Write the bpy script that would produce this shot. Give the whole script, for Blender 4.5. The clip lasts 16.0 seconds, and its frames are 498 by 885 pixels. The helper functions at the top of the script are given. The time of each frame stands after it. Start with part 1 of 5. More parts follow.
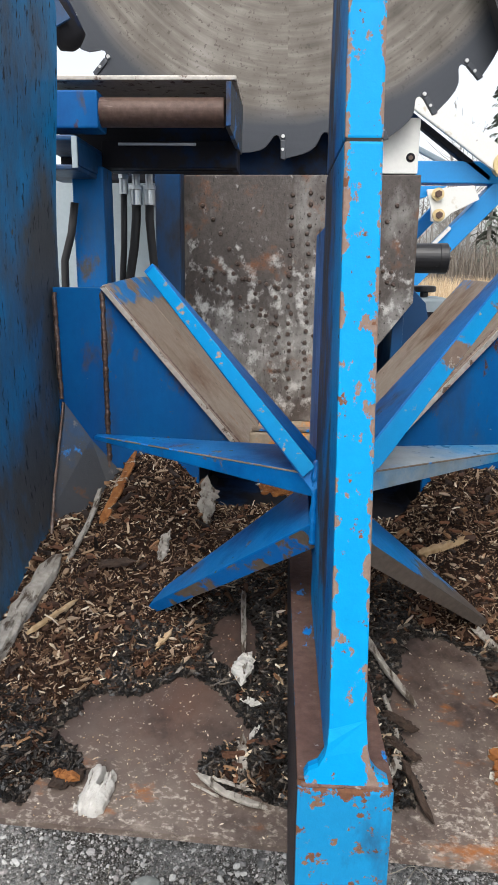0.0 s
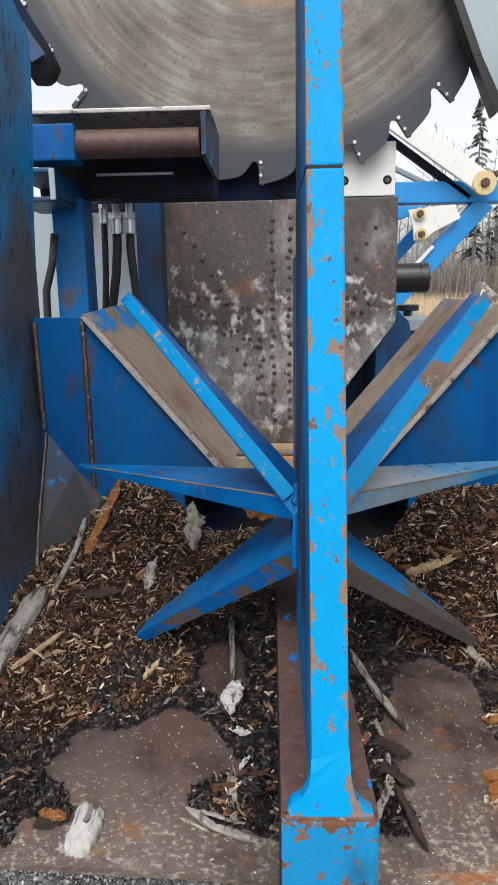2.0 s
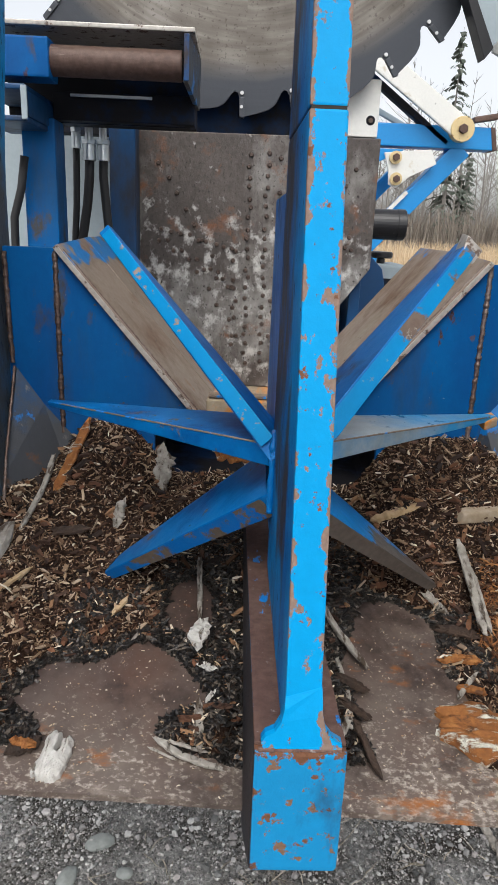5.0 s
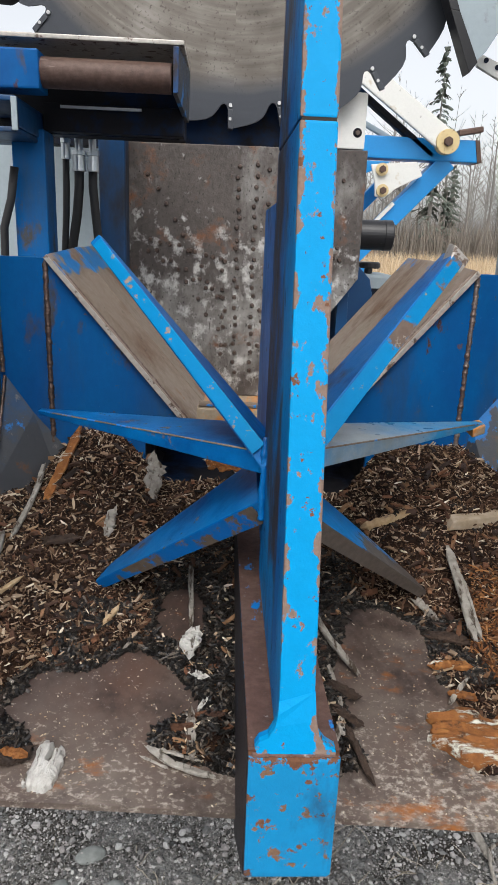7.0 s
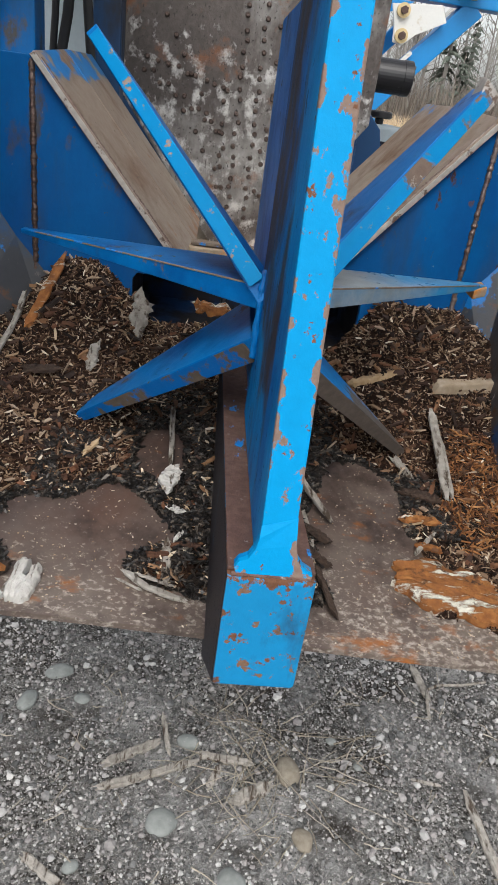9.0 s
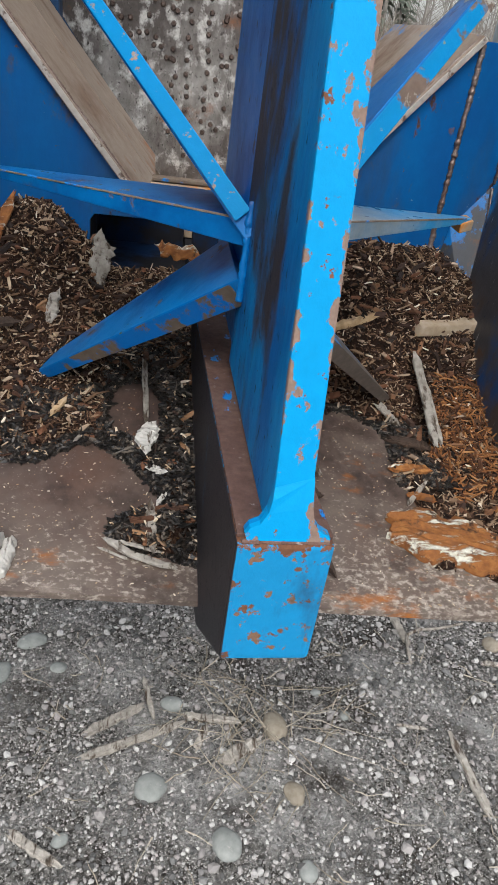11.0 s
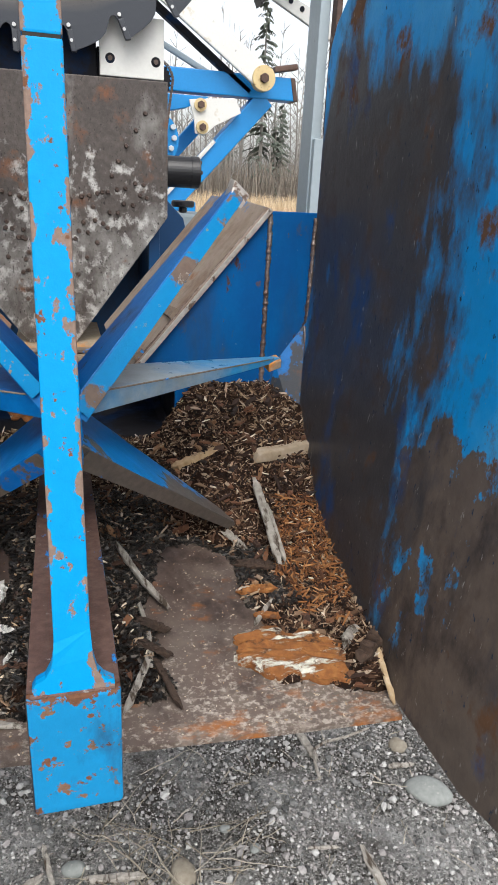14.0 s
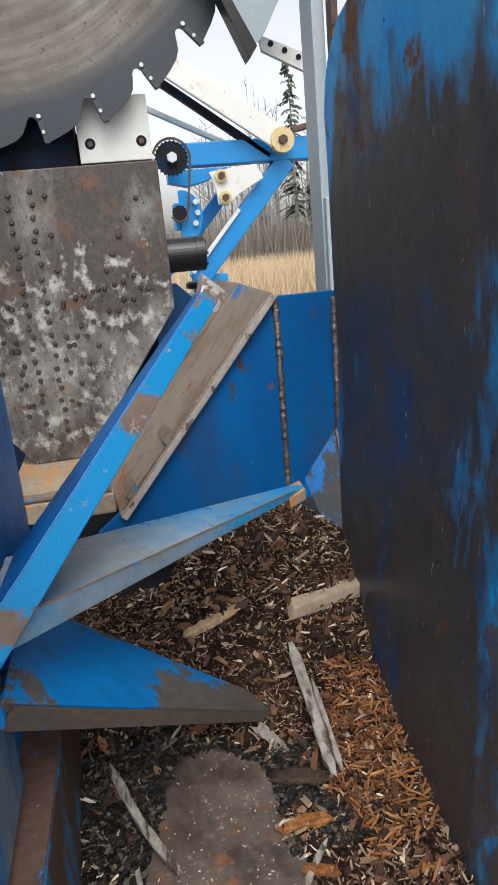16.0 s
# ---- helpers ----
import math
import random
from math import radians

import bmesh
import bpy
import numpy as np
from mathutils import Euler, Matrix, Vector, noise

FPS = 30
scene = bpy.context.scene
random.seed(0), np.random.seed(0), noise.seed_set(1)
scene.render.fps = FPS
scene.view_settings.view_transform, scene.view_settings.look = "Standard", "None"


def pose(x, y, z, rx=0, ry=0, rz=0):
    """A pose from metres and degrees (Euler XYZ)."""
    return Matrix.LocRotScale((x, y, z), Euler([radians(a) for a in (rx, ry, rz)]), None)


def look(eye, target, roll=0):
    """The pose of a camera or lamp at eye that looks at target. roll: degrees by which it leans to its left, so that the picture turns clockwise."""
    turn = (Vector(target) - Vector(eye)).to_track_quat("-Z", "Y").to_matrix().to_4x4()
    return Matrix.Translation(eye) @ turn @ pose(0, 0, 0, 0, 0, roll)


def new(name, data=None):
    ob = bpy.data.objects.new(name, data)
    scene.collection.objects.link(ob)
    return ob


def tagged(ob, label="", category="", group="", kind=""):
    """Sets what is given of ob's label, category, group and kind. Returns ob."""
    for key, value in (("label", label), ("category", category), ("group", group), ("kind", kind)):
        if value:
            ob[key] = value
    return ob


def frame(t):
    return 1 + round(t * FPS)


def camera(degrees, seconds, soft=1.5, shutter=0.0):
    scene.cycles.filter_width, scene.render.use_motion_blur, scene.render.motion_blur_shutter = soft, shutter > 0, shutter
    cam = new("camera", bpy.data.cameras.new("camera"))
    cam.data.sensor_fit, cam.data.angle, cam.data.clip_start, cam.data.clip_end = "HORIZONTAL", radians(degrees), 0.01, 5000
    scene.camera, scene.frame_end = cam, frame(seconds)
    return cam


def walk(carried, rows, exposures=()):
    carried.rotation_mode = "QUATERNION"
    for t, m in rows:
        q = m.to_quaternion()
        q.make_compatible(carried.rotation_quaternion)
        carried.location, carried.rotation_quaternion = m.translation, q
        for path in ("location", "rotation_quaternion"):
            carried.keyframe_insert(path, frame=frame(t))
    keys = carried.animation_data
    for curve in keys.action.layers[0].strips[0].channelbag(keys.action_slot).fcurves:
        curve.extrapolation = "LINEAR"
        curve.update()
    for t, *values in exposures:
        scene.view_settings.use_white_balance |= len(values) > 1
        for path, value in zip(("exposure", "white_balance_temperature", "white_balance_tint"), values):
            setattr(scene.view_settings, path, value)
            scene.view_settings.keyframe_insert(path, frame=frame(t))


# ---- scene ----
cam = camera(40.3, 16.0)
PATH = [
    (0, (-0.088, 0.713, 1.769), (-0.173, 2.647, 1.267), 0.7),
    (0.5, (-0.054, 0.705, 1.769), (-0.165, 2.639, 1.271), -1.7),
    (1, (-0.053, 0.71, 1.776), (-0.189, 2.661, 1.355), -0.3),
    (1.5, (-0.051, 0.715, 1.772), (-0.152, 2.668, 1.353), -0.4),
    (2, (-0.062, 0.719, 1.774), (-0.131, 2.669, 1.334), -1.0),
    (2.5, (-0.072, 0.727, 1.801), (-0.004, 2.638, 1.215), -1.3),
    (3, (-0.081, 0.731, 1.793), (-0.026, 2.645, 1.217), -0.5),
    (3.5, (-0.084, 0.722, 1.794), (-0.09, 2.624, 1.178), -1.6),
    (4, (-0.08, 0.705, 1.787), (-0.095, 2.62, 1.211), -1.0),
    (4.5, (-0.092, 0.711, 1.78), (-0.124, 2.62, 1.183), -0.8),
    (5, (-0.096, 0.72, 1.78), (-0.042, 2.625, 1.174), 2.3),
    (5.2, (-0.093, 0.725, 1.78), (-0.012, 2.636, 1.196), 2.3),
    (7.5, (-0.109, 0.698, 1.777), (-0.02, 2.613, 1.206), 2.4),
    (8, (-0.12, 0.673, 1.793), (-0.017, 2.6, 1.27), 3.9),
    (8.5, (-0.112, 0.721, 1.775), (-0.007, 2.598, 1.093), 5.0),
    (8.7, (-0.116, 0.72, 1.742), (0.047, 2.515, 0.875), 7.7),
    (10.8, (-0.130, 0.796, 1.666), (0.132, 2.494, 0.645), 8.4),
    (11, (-0.173, 0.807, 1.666), (0.16, 2.486, 0.637), 8.6),
    (11.5, (-0.226, 0.77, 1.679), (0.274, 2.386, 0.617), 6.7),
    (12, (-0.164, 0.736, 1.736), (0.238, 2.472, 0.827), 3.8),
    (12.5, (-0.024, 0.733, 1.713), (0.229, 2.496, 0.805), -1.7),
    (13, (0.063, 0.721, 1.719), (0.345, 2.491, 0.831), 0.4),
    (13.5, (0.041, 0.733, 1.754), (0.355, 2.554, 0.99), 0.9),
    (14, (0.004, 0.692, 1.771), (0.525, 2.489, 1.064), 3.0),
    (14.5, (0.015, 0.665, 1.797), (0.612, 2.43, 1.073), 0.3),
    (15, (0.056, 0.665, 1.784), (0.572, 2.473, 1.103), -1.2),
    (15.3, (0.13, 0.681, 1.776), (0.723, 2.475, 1.119), 0.7),
    (15.5, (0.188, 0.756, 1.776), (0.65, 2.605, 1.17), -3.2),
    (15.7, (0.172, 0.889, 1.788), (0.602, 2.772, 1.268), -1.6),
    (16, (0.214, 1.084, 1.815), (0.555, 2.975, 1.262), -5.3),
]
EXPOSURES = [(0, -0.1), (2.5, -0.26), (5, -0.28), (8.7, -0.3), (10.8, -0.18), (12.5, -0.08), (13.5, -0.08), (15, -0.2), (16, -0.22)]
walk(cam, [(t, look(eye, target, roll)) for t, eye, target, roll in PATH], exposures=EXPOSURES)

# ---- light ----
world = bpy.data.worlds.new("world")
scene.world = world
world.use_nodes = True
wn, wl = world.node_tree.nodes, world.node_tree.links
sky = wn.new("ShaderNodeTexSky")
sky.sky_type, sky.sun_disc = "NISHITA", False
sky.sun_elevation, sky.sun_rotation = radians(54), radians(184)
sky.dust_density, sky.air_density = 4.0, 1.0
pale = wn.new("ShaderNodeHueSaturation")          # overcast: the blue is washed out
pale.inputs["Saturation"].default_value = 0.22
wl.new(sky.outputs[0], pale.inputs["Color"])
wl.new(pale.outputs[0], wn["Background"].inputs["Color"])
wn["Background"].inputs["Strength"].default_value = 0.30

sun = new("sun", bpy.data.lights.new("sun", "SUN"))
sun.data.energy, sun.data.angle, sun.data.color = 1.2, radians(40), (1.0, 0.97, 0.93)
sun.matrix_world = look((-0.5, -5, 9), (0, 1.5, 0))


# ---- materials ----
def material(name, base, rough=0.6, metal=0.0, layers=(), bump=(), spec=0.5, island=0.0, obvar=0.0):
    """layers: (colour, scale, threshold, softness, roughness, metal, stretch, biases); biases: (axis, lo, hi, amount, absolute)."""
    m = bpy.data.materials.new(name)
    m.use_nodes = True
    n, l = m.node_tree.nodes, m.node_tree.links
    bsdf = n["Principled BSDF"]
    co = n.new("ShaderNodeTexCoord").outputs["Object"]
    sep = n.new("ShaderNodeSeparateXYZ")
    l.new(co, sep.inputs[0])

    def mixer(kind, fac, a, b):
        x = n.new("ShaderNodeMix")
        x.data_type = kind
        ins = (0, 6, 7) if kind == "RGBA" else (0, 2, 3)
        for k, v in zip(ins, (fac, a, b)):
            if isinstance(v, (int, float)):
                x.inputs[k].default_value = v
            elif isinstance(v, tuple):
                x.inputs[k].default_value = (*v, 1)
            else:
                l.new(v, x.inputs[k])
        return x.outputs[2 if kind == "RGBA" else 0]

    def maths(op, a, b):
        x = n.new("ShaderNodeMath")
        x.operation = op
        for k, v in enumerate((a, b)):
            if isinstance(v, (int, float)):
                x.inputs[k].default_value = v
            else:
                l.new(v, x.inputs[k])
        return x.outputs[0]

    def grain(scale, stretch=(1, 1, 1), detail=6.0, rough_=0.6):
        mp = n.new("ShaderNodeMapping")
        mp.inputs["Scale"].default_value = stretch
        mp.inputs["Location"].default_value = (random.random() * 7, random.random() * 7, random.random() * 7)
        l.new(co, mp.inputs["Vector"])
        t = n.new("ShaderNodeTexNoise")
        t.inputs["Scale"].default_value, t.inputs["Detail"].default_value, t.inputs["Roughness"].default_value = scale, detail, rough_
        l.new(mp.outputs[0], t.inputs["Vector"])
        return t.outputs["Fac"]

    # two scales of tone in the base
    tone = maths("ADD", maths("MULTIPLY", grain(2.3), 0.5), maths("MULTIPLY", grain(60.0), 0.5))
    if island:
        g = n.new("ShaderNodeNewGeometry")
        tone = maths("ADD", maths("MULTIPLY", tone, 1 - island), maths("MULTIPLY", g.outputs["Random Per Island"], island))
    if obvar:
        g = n.new("ShaderNodeObjectInfo")
        tone = maths("ADD", maths("MULTIPLY", tone, 1 - obvar), maths("MULTIPLY", g.outputs["Random"], obvar))
    if isinstance(base, list):
        ramp = n.new("ShaderNodeValToRGB")
        e = ramp.color_ramp.elements
        while len(e) < len(base):
            e.new(0.5)
        wide = island or obvar
        for i, c in enumerate(base):
            f = i / (len(base) - 1)
            e[i].position = f if wide else 0.3 + 0.4 * f
            e[i].color = (*c, 1)
        l.new(tone, ramp.inputs[0])
        col = ramp.outputs[0]
    else:
        col = mixer("RGBA", tone, tuple(c * 0.8 for c in base), tuple(min(1, c * 1.2) for c in base))
    rg, mt = maths("ADD", rough - 0.12, maths("MULTIPLY", grain(25.0), 0.24)), metal
    masks = []
    for c, scale, thr, soft, lr, lm, stretch, biases in layers:
        v = grain(scale, stretch or (1, 1, 1), 8.0, 0.65)
        for axis, lo, hi, amount, absolute in biases or ():
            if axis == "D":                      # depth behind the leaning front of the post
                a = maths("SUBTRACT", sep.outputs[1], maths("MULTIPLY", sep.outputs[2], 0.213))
            else:
                a = sep.outputs["XYZ".index(axis)]
            if absolute:
                a = maths("ABSOLUTE", a, 0)
            r = n.new("ShaderNodeMapRange")
            r.interpolation_type = "SMOOTHSTEP"
            r.inputs["From Min"].default_value, r.inputs["From Max"].default_value = lo, hi
            l.new(a, r.inputs["Value"])
            v = maths("ADD", v, maths("MULTIPLY", r.outputs[0], amount))
        r = n.new("ShaderNodeMapRange")
        r.inputs["From Min"].default_value, r.inputs["From Max"].default_value = thr - soft, thr + soft
        l.new(v, r.inputs["Value"])
        f = r.outputs[0]
        masks.append(f)
        tint = mixer("RGBA", grain(scale * 5), tuple(k * 0.6 for k in c), tuple(min(1, k * 1.4) for k in c))
        col = mixer("RGBA", f, col, tint)
        rg = mixer("FLOAT", f, rg, lr)
        mt = mixer("FLOAT", f, mt, lm)
    l.new(col, bsdf.inputs["Base Color"])
    for v, k in ((rg, "Roughness"), (mt, "Metallic")):
        if isinstance(v, (int, float)):
            bsdf.inputs[k].default_value = v
        else:
            l.new(v, bsdf.inputs[k])
    bsdf.inputs["Specular IOR Level"].default_value = spec
    if bump:
        h = grain(bump[0])
        h = maths("ADD", h, maths("MULTIPLY", grain(bump[0] * 6), 0.4))
        if masks:
            h = maths("SUBTRACT", h, maths("MULTIPLY", masks[0], 0.5))
        b = n.new("ShaderNodeBump")
        b.inputs["Strength"].default_value, b.inputs["Distance"].default_value = bump[1], bump[2]
        l.new(h, b.inputs["Height"])
        l.new(b.outputs[0], bsdf.inputs["Normal"])
    return m


RUST, BARE = (0.15, 0.07, 0.04), (0.22, 0.155, 0.125)
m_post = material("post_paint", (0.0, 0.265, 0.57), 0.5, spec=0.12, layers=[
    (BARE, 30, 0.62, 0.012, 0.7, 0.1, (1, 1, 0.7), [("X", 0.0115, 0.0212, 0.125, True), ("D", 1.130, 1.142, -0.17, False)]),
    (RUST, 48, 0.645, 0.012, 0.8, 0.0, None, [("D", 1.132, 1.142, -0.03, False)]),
    # side faces behind the front: shade put in as a darker blue
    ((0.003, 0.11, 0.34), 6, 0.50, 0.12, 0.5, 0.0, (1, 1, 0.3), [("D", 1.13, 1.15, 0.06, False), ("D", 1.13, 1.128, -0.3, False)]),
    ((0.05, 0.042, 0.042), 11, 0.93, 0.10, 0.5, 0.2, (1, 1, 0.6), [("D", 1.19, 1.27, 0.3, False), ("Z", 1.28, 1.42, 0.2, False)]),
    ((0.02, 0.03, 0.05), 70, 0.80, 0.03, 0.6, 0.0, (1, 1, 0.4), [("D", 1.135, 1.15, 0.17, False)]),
    # right side face only: its pale sheen is put into the colour
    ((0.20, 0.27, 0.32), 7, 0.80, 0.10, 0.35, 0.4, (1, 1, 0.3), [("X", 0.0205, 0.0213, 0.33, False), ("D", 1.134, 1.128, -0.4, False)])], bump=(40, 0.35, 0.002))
m_base = material("base_paint", (0.01, 0.235, 0.50), 0.5, spec=0.15, layers=[
    ((0.20, 0.12, 0.08), 50, 0.59, 0.012, 0.7, 0.1, None, None),
    (RUST, 34, 0.605, 0.015, 0.8, 0.0, None, [("Z", 1.16, 1.188, 0.16, False)]),
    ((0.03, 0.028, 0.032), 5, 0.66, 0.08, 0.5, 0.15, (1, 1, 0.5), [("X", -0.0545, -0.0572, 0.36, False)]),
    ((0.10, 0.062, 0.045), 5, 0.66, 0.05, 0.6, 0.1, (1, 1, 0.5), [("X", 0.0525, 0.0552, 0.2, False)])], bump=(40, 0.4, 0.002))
m_rusttop = material("rusty_steel", [(0.05, 0.025, 0.02), (0.12, 0.065, 0.05), (0.2, 0.12, 0.09)], 0.75, 0.1, layers=[
    ((0.002, 0.2, 0.6), 26, 0.62, 0.015, 0.4, 0.0, (1, 0.4, 1), None),
    ((0.3, 0.27, 0.25), 60, 0.68, 0.03, 0.6, 0.2, None, None)], bump=(60, 0.6, 0.003))
m_blue = material("blue_paint", (0.0, 0.105, 0.325), 0.45, spec=0.16, layers=[
    ((0.04, 0.075, 0.12), 5, 0.60, 0.10, 0.5, 0.0, (1, 1, 0.25), None),
    ((0.25, 0.30, 0.34), 60, 0.71, 0.02, 0.5, 0.1, None, None),
    ((0.085, 0.08, 0.07), 9, 0.615, 0.04, 0.7, 0.1, (1, 1, 0.5), None),
    ((0.13, 0.08, 0.05), 22, 0.675, 0.012, 0.8, 0.0, None, None),
    ((0.085, 0.04, 0.022), 11, 0.66, 0.02, 0.8, 0.0, (1, 1, 0.5), [("X", 0.60, 0.66, 0.17, False)]),
    ((0.004, 0.05, 0.2), 3.0, 0.56, 0.15, 0.5, 0.0, (1, 1, 0.5), None)], bump=(50, 0.25, 0.002))
m_wing = material("wing_paint", (0.0, 0.145, 0.43), 0.4, spec=0.3, layers=[
    ((0.17, 0.13, 0.10), 18, 0.635, 0.015, 0.7, 0.1, None, None),
    ((0.10, 0.09, 0.085), 5, 0.64, 0.06, 0.6, 0.2, None, None),
    ((0.0, 0.07, 0.26), 6, 0.55, 0.1, 0.45, 0.0, None, None)], bump=(50, 0.3, 0.002))
m_wing_worn = material("worn_wing_steel", [(0.06, 0.05, 0.045), (0.11, 0.095, 0.085), (0.17, 0.145, 0.125)], 0.6, 0.2, layers=[
    ((0.0, 0.18, 0.50), 6, 0.65, 0.012, 0.4, 0.0, None, [("X", 0.30, 0.12, 0.20, False)])], bump=(60, 0.4, 0.002))
m_wing_mid = material("sky_sheen_worn_wing", (0.03, 0.25, 0.51), 0.3, spec=0.6, layers=[
    # pale towards the root: sky sheen put into the colour; the brown is wear
    ((0.36, 0.44, 0.49), 5, 0.50, 0.10, 0.28, 0.5, None, [("X", 0.3, 0.08, 0.06, False)]),
    ((0.16, 0.11, 0.08), 20, 0.655, 0.02, 0.7, 0.1, None, None)], bump=(50, 0.3, 0.002))
# Lit copy of the wing paint: light on the edge is in its blue.
m_edge_blue = material("lit_edge_paint", (0.0, 0.22, 0.50), 0.45, spec=0.15, layers=[
    ((0.30, 0.23, 0.18), 30, 0.615, 0.015, 0.7, 0.1, None, None)], bump=(50, 0.3, 0.002))
m_edge = material("worn_edge_steel", [(0.10, 0.075, 0.06), (0.2, 0.15, 0.11), (0.3, 0.24, 0.18)], 0.65, 0.15, layers=[
    ((0.002, 0.2, 0.6), 14, 0.58, 0.02, 0.4, 0.0, None, None)], bump=(60, 0.5, 0.003))
m_gusset = material("gusset_paint", (0.06, 0.064, 0.072), 0.5, 0.2, layers=[
    ((0.02, 0.06, 0.13), 6, 0.56, 0.08, 0.5, 0.1, None, None),
    ((0.20, 0.18, 0.165), 30, 0.66, 0.04, 0.6, 0.1, (1, 1, 0.5), None),
    ((0.002, 0.16, 0.48), 9, 0.60, 0.015, 0.4, 0.0, None, [("X", 0.55, 0.62, 0.13, False)]),
    ((0.13, 0.07, 0.045), 16, 0.62, 0.04, 0.8, 0.0, None, None)], bump=(50, 0.4, 0.003))
m_edge_low = material("worn_grey_edge", [(0.07, 0.058, 0.05), (0.115, 0.095, 0.08), (0.17, 0.14, 0.12)], 0.6, 0.15, layers=[
    ((0.0, 0.13, 0.42), 8, 0.66, 0.012, 0.4, 0.0, None, None)], bump=(60, 0.4, 0.002))
m_edge_half = material("half_worn_edge", (0.0, 0.125, 0.42), 0.45, spec=0.2, layers=[
    ((0.13, 0.10, 0.075), 13, 0.53, 0.02, 0.65, 0.1, None, None),
    ((0.16, 0.075, 0.042), 40, 0.66, 0.02, 0.8, 0.0, None, None)], bump=(60, 0.4, 0.002))
m_edge_right = material("scraped_edge_paint", (0.0, 0.20, 0.46), 0.45, spec=0.25, layers=[
    ((0.16, 0.115, 0.09), 9, 0.53, 0.015, 0.65, 0.1, (0.7, 1, 0.7), None),
    ((0.30, 0.26, 0.22), 40, 0.66, 0.02, 0.5, 0.2, None, None)], bump=(60, 0.4, 0.003))
m_wall_r = material("scraped_wall_paint", (0.0, 0.25, 0.60), 0.40, spec=0.3, layers=[
    ((0.05, 0.30, 0.58), 3, 0.60, 0.10, 0.4, 0.0, (1, 1, 0.6), [("Z", 1.75, 2.0, 0.10, False)]),
    ((0.125, 0.098, 0.081), 5.5, 0.60, 0.010, 0.55, 0.15, (1, 1.1, 0.75), [("Z", 1.46, 1.20, 0.12, False), ("Y", 1.66, 1.38, 0.12, False), ("Y", 1.9, 2.05, -0.1, False)]),
    ((0.055, 0.045, 0.042), 11, 0.60, 0.08, 0.55, 0.15, (1, 1.1, 0.6), [("Z", 1.40, 1.15, 0.05, False), ("Z", 1.45, 1.6, -0.12, False)]),
    ((0.060, 0.058, 0.063), 4.5, 0.66, 0.06, 0.36, 0.25, (1, 1.4, 0.6), [("Y", 1.60, 2.02, 0.34, False), ("Z", 1.45, 1.05, 0.05, False), ("Y", 2.38, 2.47, -0.14, False), ("Z", 1.88, 2.16, -0.26, False)]),
    ((0.01, 0.055, 0.17), 6, 0.64, 0.06, 0.5, 0.05, (1, 1, 0.6), [("Y", 1.9, 2.1, 0.03, False)]),
    ((0.075, 0.055, 0.045), 9, 0.62, 0.07, 0.6, 0.1, (1, 1, 0.8), [("Y", 1.8, 2.0, 0.02, False)]),
    ((0.012, 0.03, 0.06), 55, 0.655, 0.02, 0.6, 0.0, (1, 1.4, 0.6), None),
    ((0.115, 0.058, 0.03), 8, 0.66, 0.04, 0.75, 0.0, (1, 1, 0.8), [("Z", 1.85, 2.05, 0.09, False)]),
    ((0.32, 0.31, 0.30), 46, 0.67, 0.03, 0.5, 0.3, (1, 2.0, 0.6), None)], bump=(25, 0.35, 0.003))
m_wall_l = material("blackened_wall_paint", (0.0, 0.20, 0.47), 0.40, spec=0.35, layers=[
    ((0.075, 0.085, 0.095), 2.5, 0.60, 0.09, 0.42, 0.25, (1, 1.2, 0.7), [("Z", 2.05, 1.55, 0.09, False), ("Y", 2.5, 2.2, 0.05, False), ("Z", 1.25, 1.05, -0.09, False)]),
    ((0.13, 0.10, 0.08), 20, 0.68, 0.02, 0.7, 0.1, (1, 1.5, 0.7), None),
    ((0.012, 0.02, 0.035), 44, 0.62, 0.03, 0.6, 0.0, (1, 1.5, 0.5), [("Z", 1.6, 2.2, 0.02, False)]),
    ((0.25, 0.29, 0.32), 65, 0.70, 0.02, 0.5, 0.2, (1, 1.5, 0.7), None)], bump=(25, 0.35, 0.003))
m_floor = material("rusted_floor_steel", [(0.052, 0.034, 0.029), (0.078, 0.052, 0.044), (0.115, 0.080, 0.068)], 0.38, 0.2, layers=[
    ((0.115, 0.060, 0.040), 5, 0.58, 0.16, 0.55, 0.0, None, None),
    # pale towards the front edge and right: sky glare put into the colour
    ((0.155, 0.125, 0.105), 6, 0.66, 0.22, 0.42, 0.15, None, [("Y", 1.95, 1.61, 0.20, False), ("X", 0.1, 0.3, 0.14, False)]),
    ((0.42, 0.37, 0.32), 95, 0.69, 0.07, 0.5, 0.15, (0.8, 1.2, 1), [("Y", 1.90, 1.61, 0.10, False), ("X", 0.1, 0.3, 0.05, False)]),
    ((0.30, 0.25, 0.21), 30, 0.78, 0.10, 0.5, 0.15, (0.8, 1.2, 1), [("Y", 1.78, 1.61, 0.13, False)]),
    ((0.48, 0.44, 0.40), 190, 0.675, 0.03, 0.6, 0.1, None, None),
    ((0.30, 0.105, 0.022), 14, 0.675, 0.06, 0.8, 0.0, (0.6, 1.2, 1), [("Y", 1.8, 1.64, 0.03, False), ("X", 0.1, 0.3, 0.035, False)]),
    ((0.030, 0.019, 0.016), 9, 0.62, 0.09, 0.45, 0.0, None, [("Y", 1.75, 2.1, 0.09, False)])], bump=(90, 0.3, 0.0015))
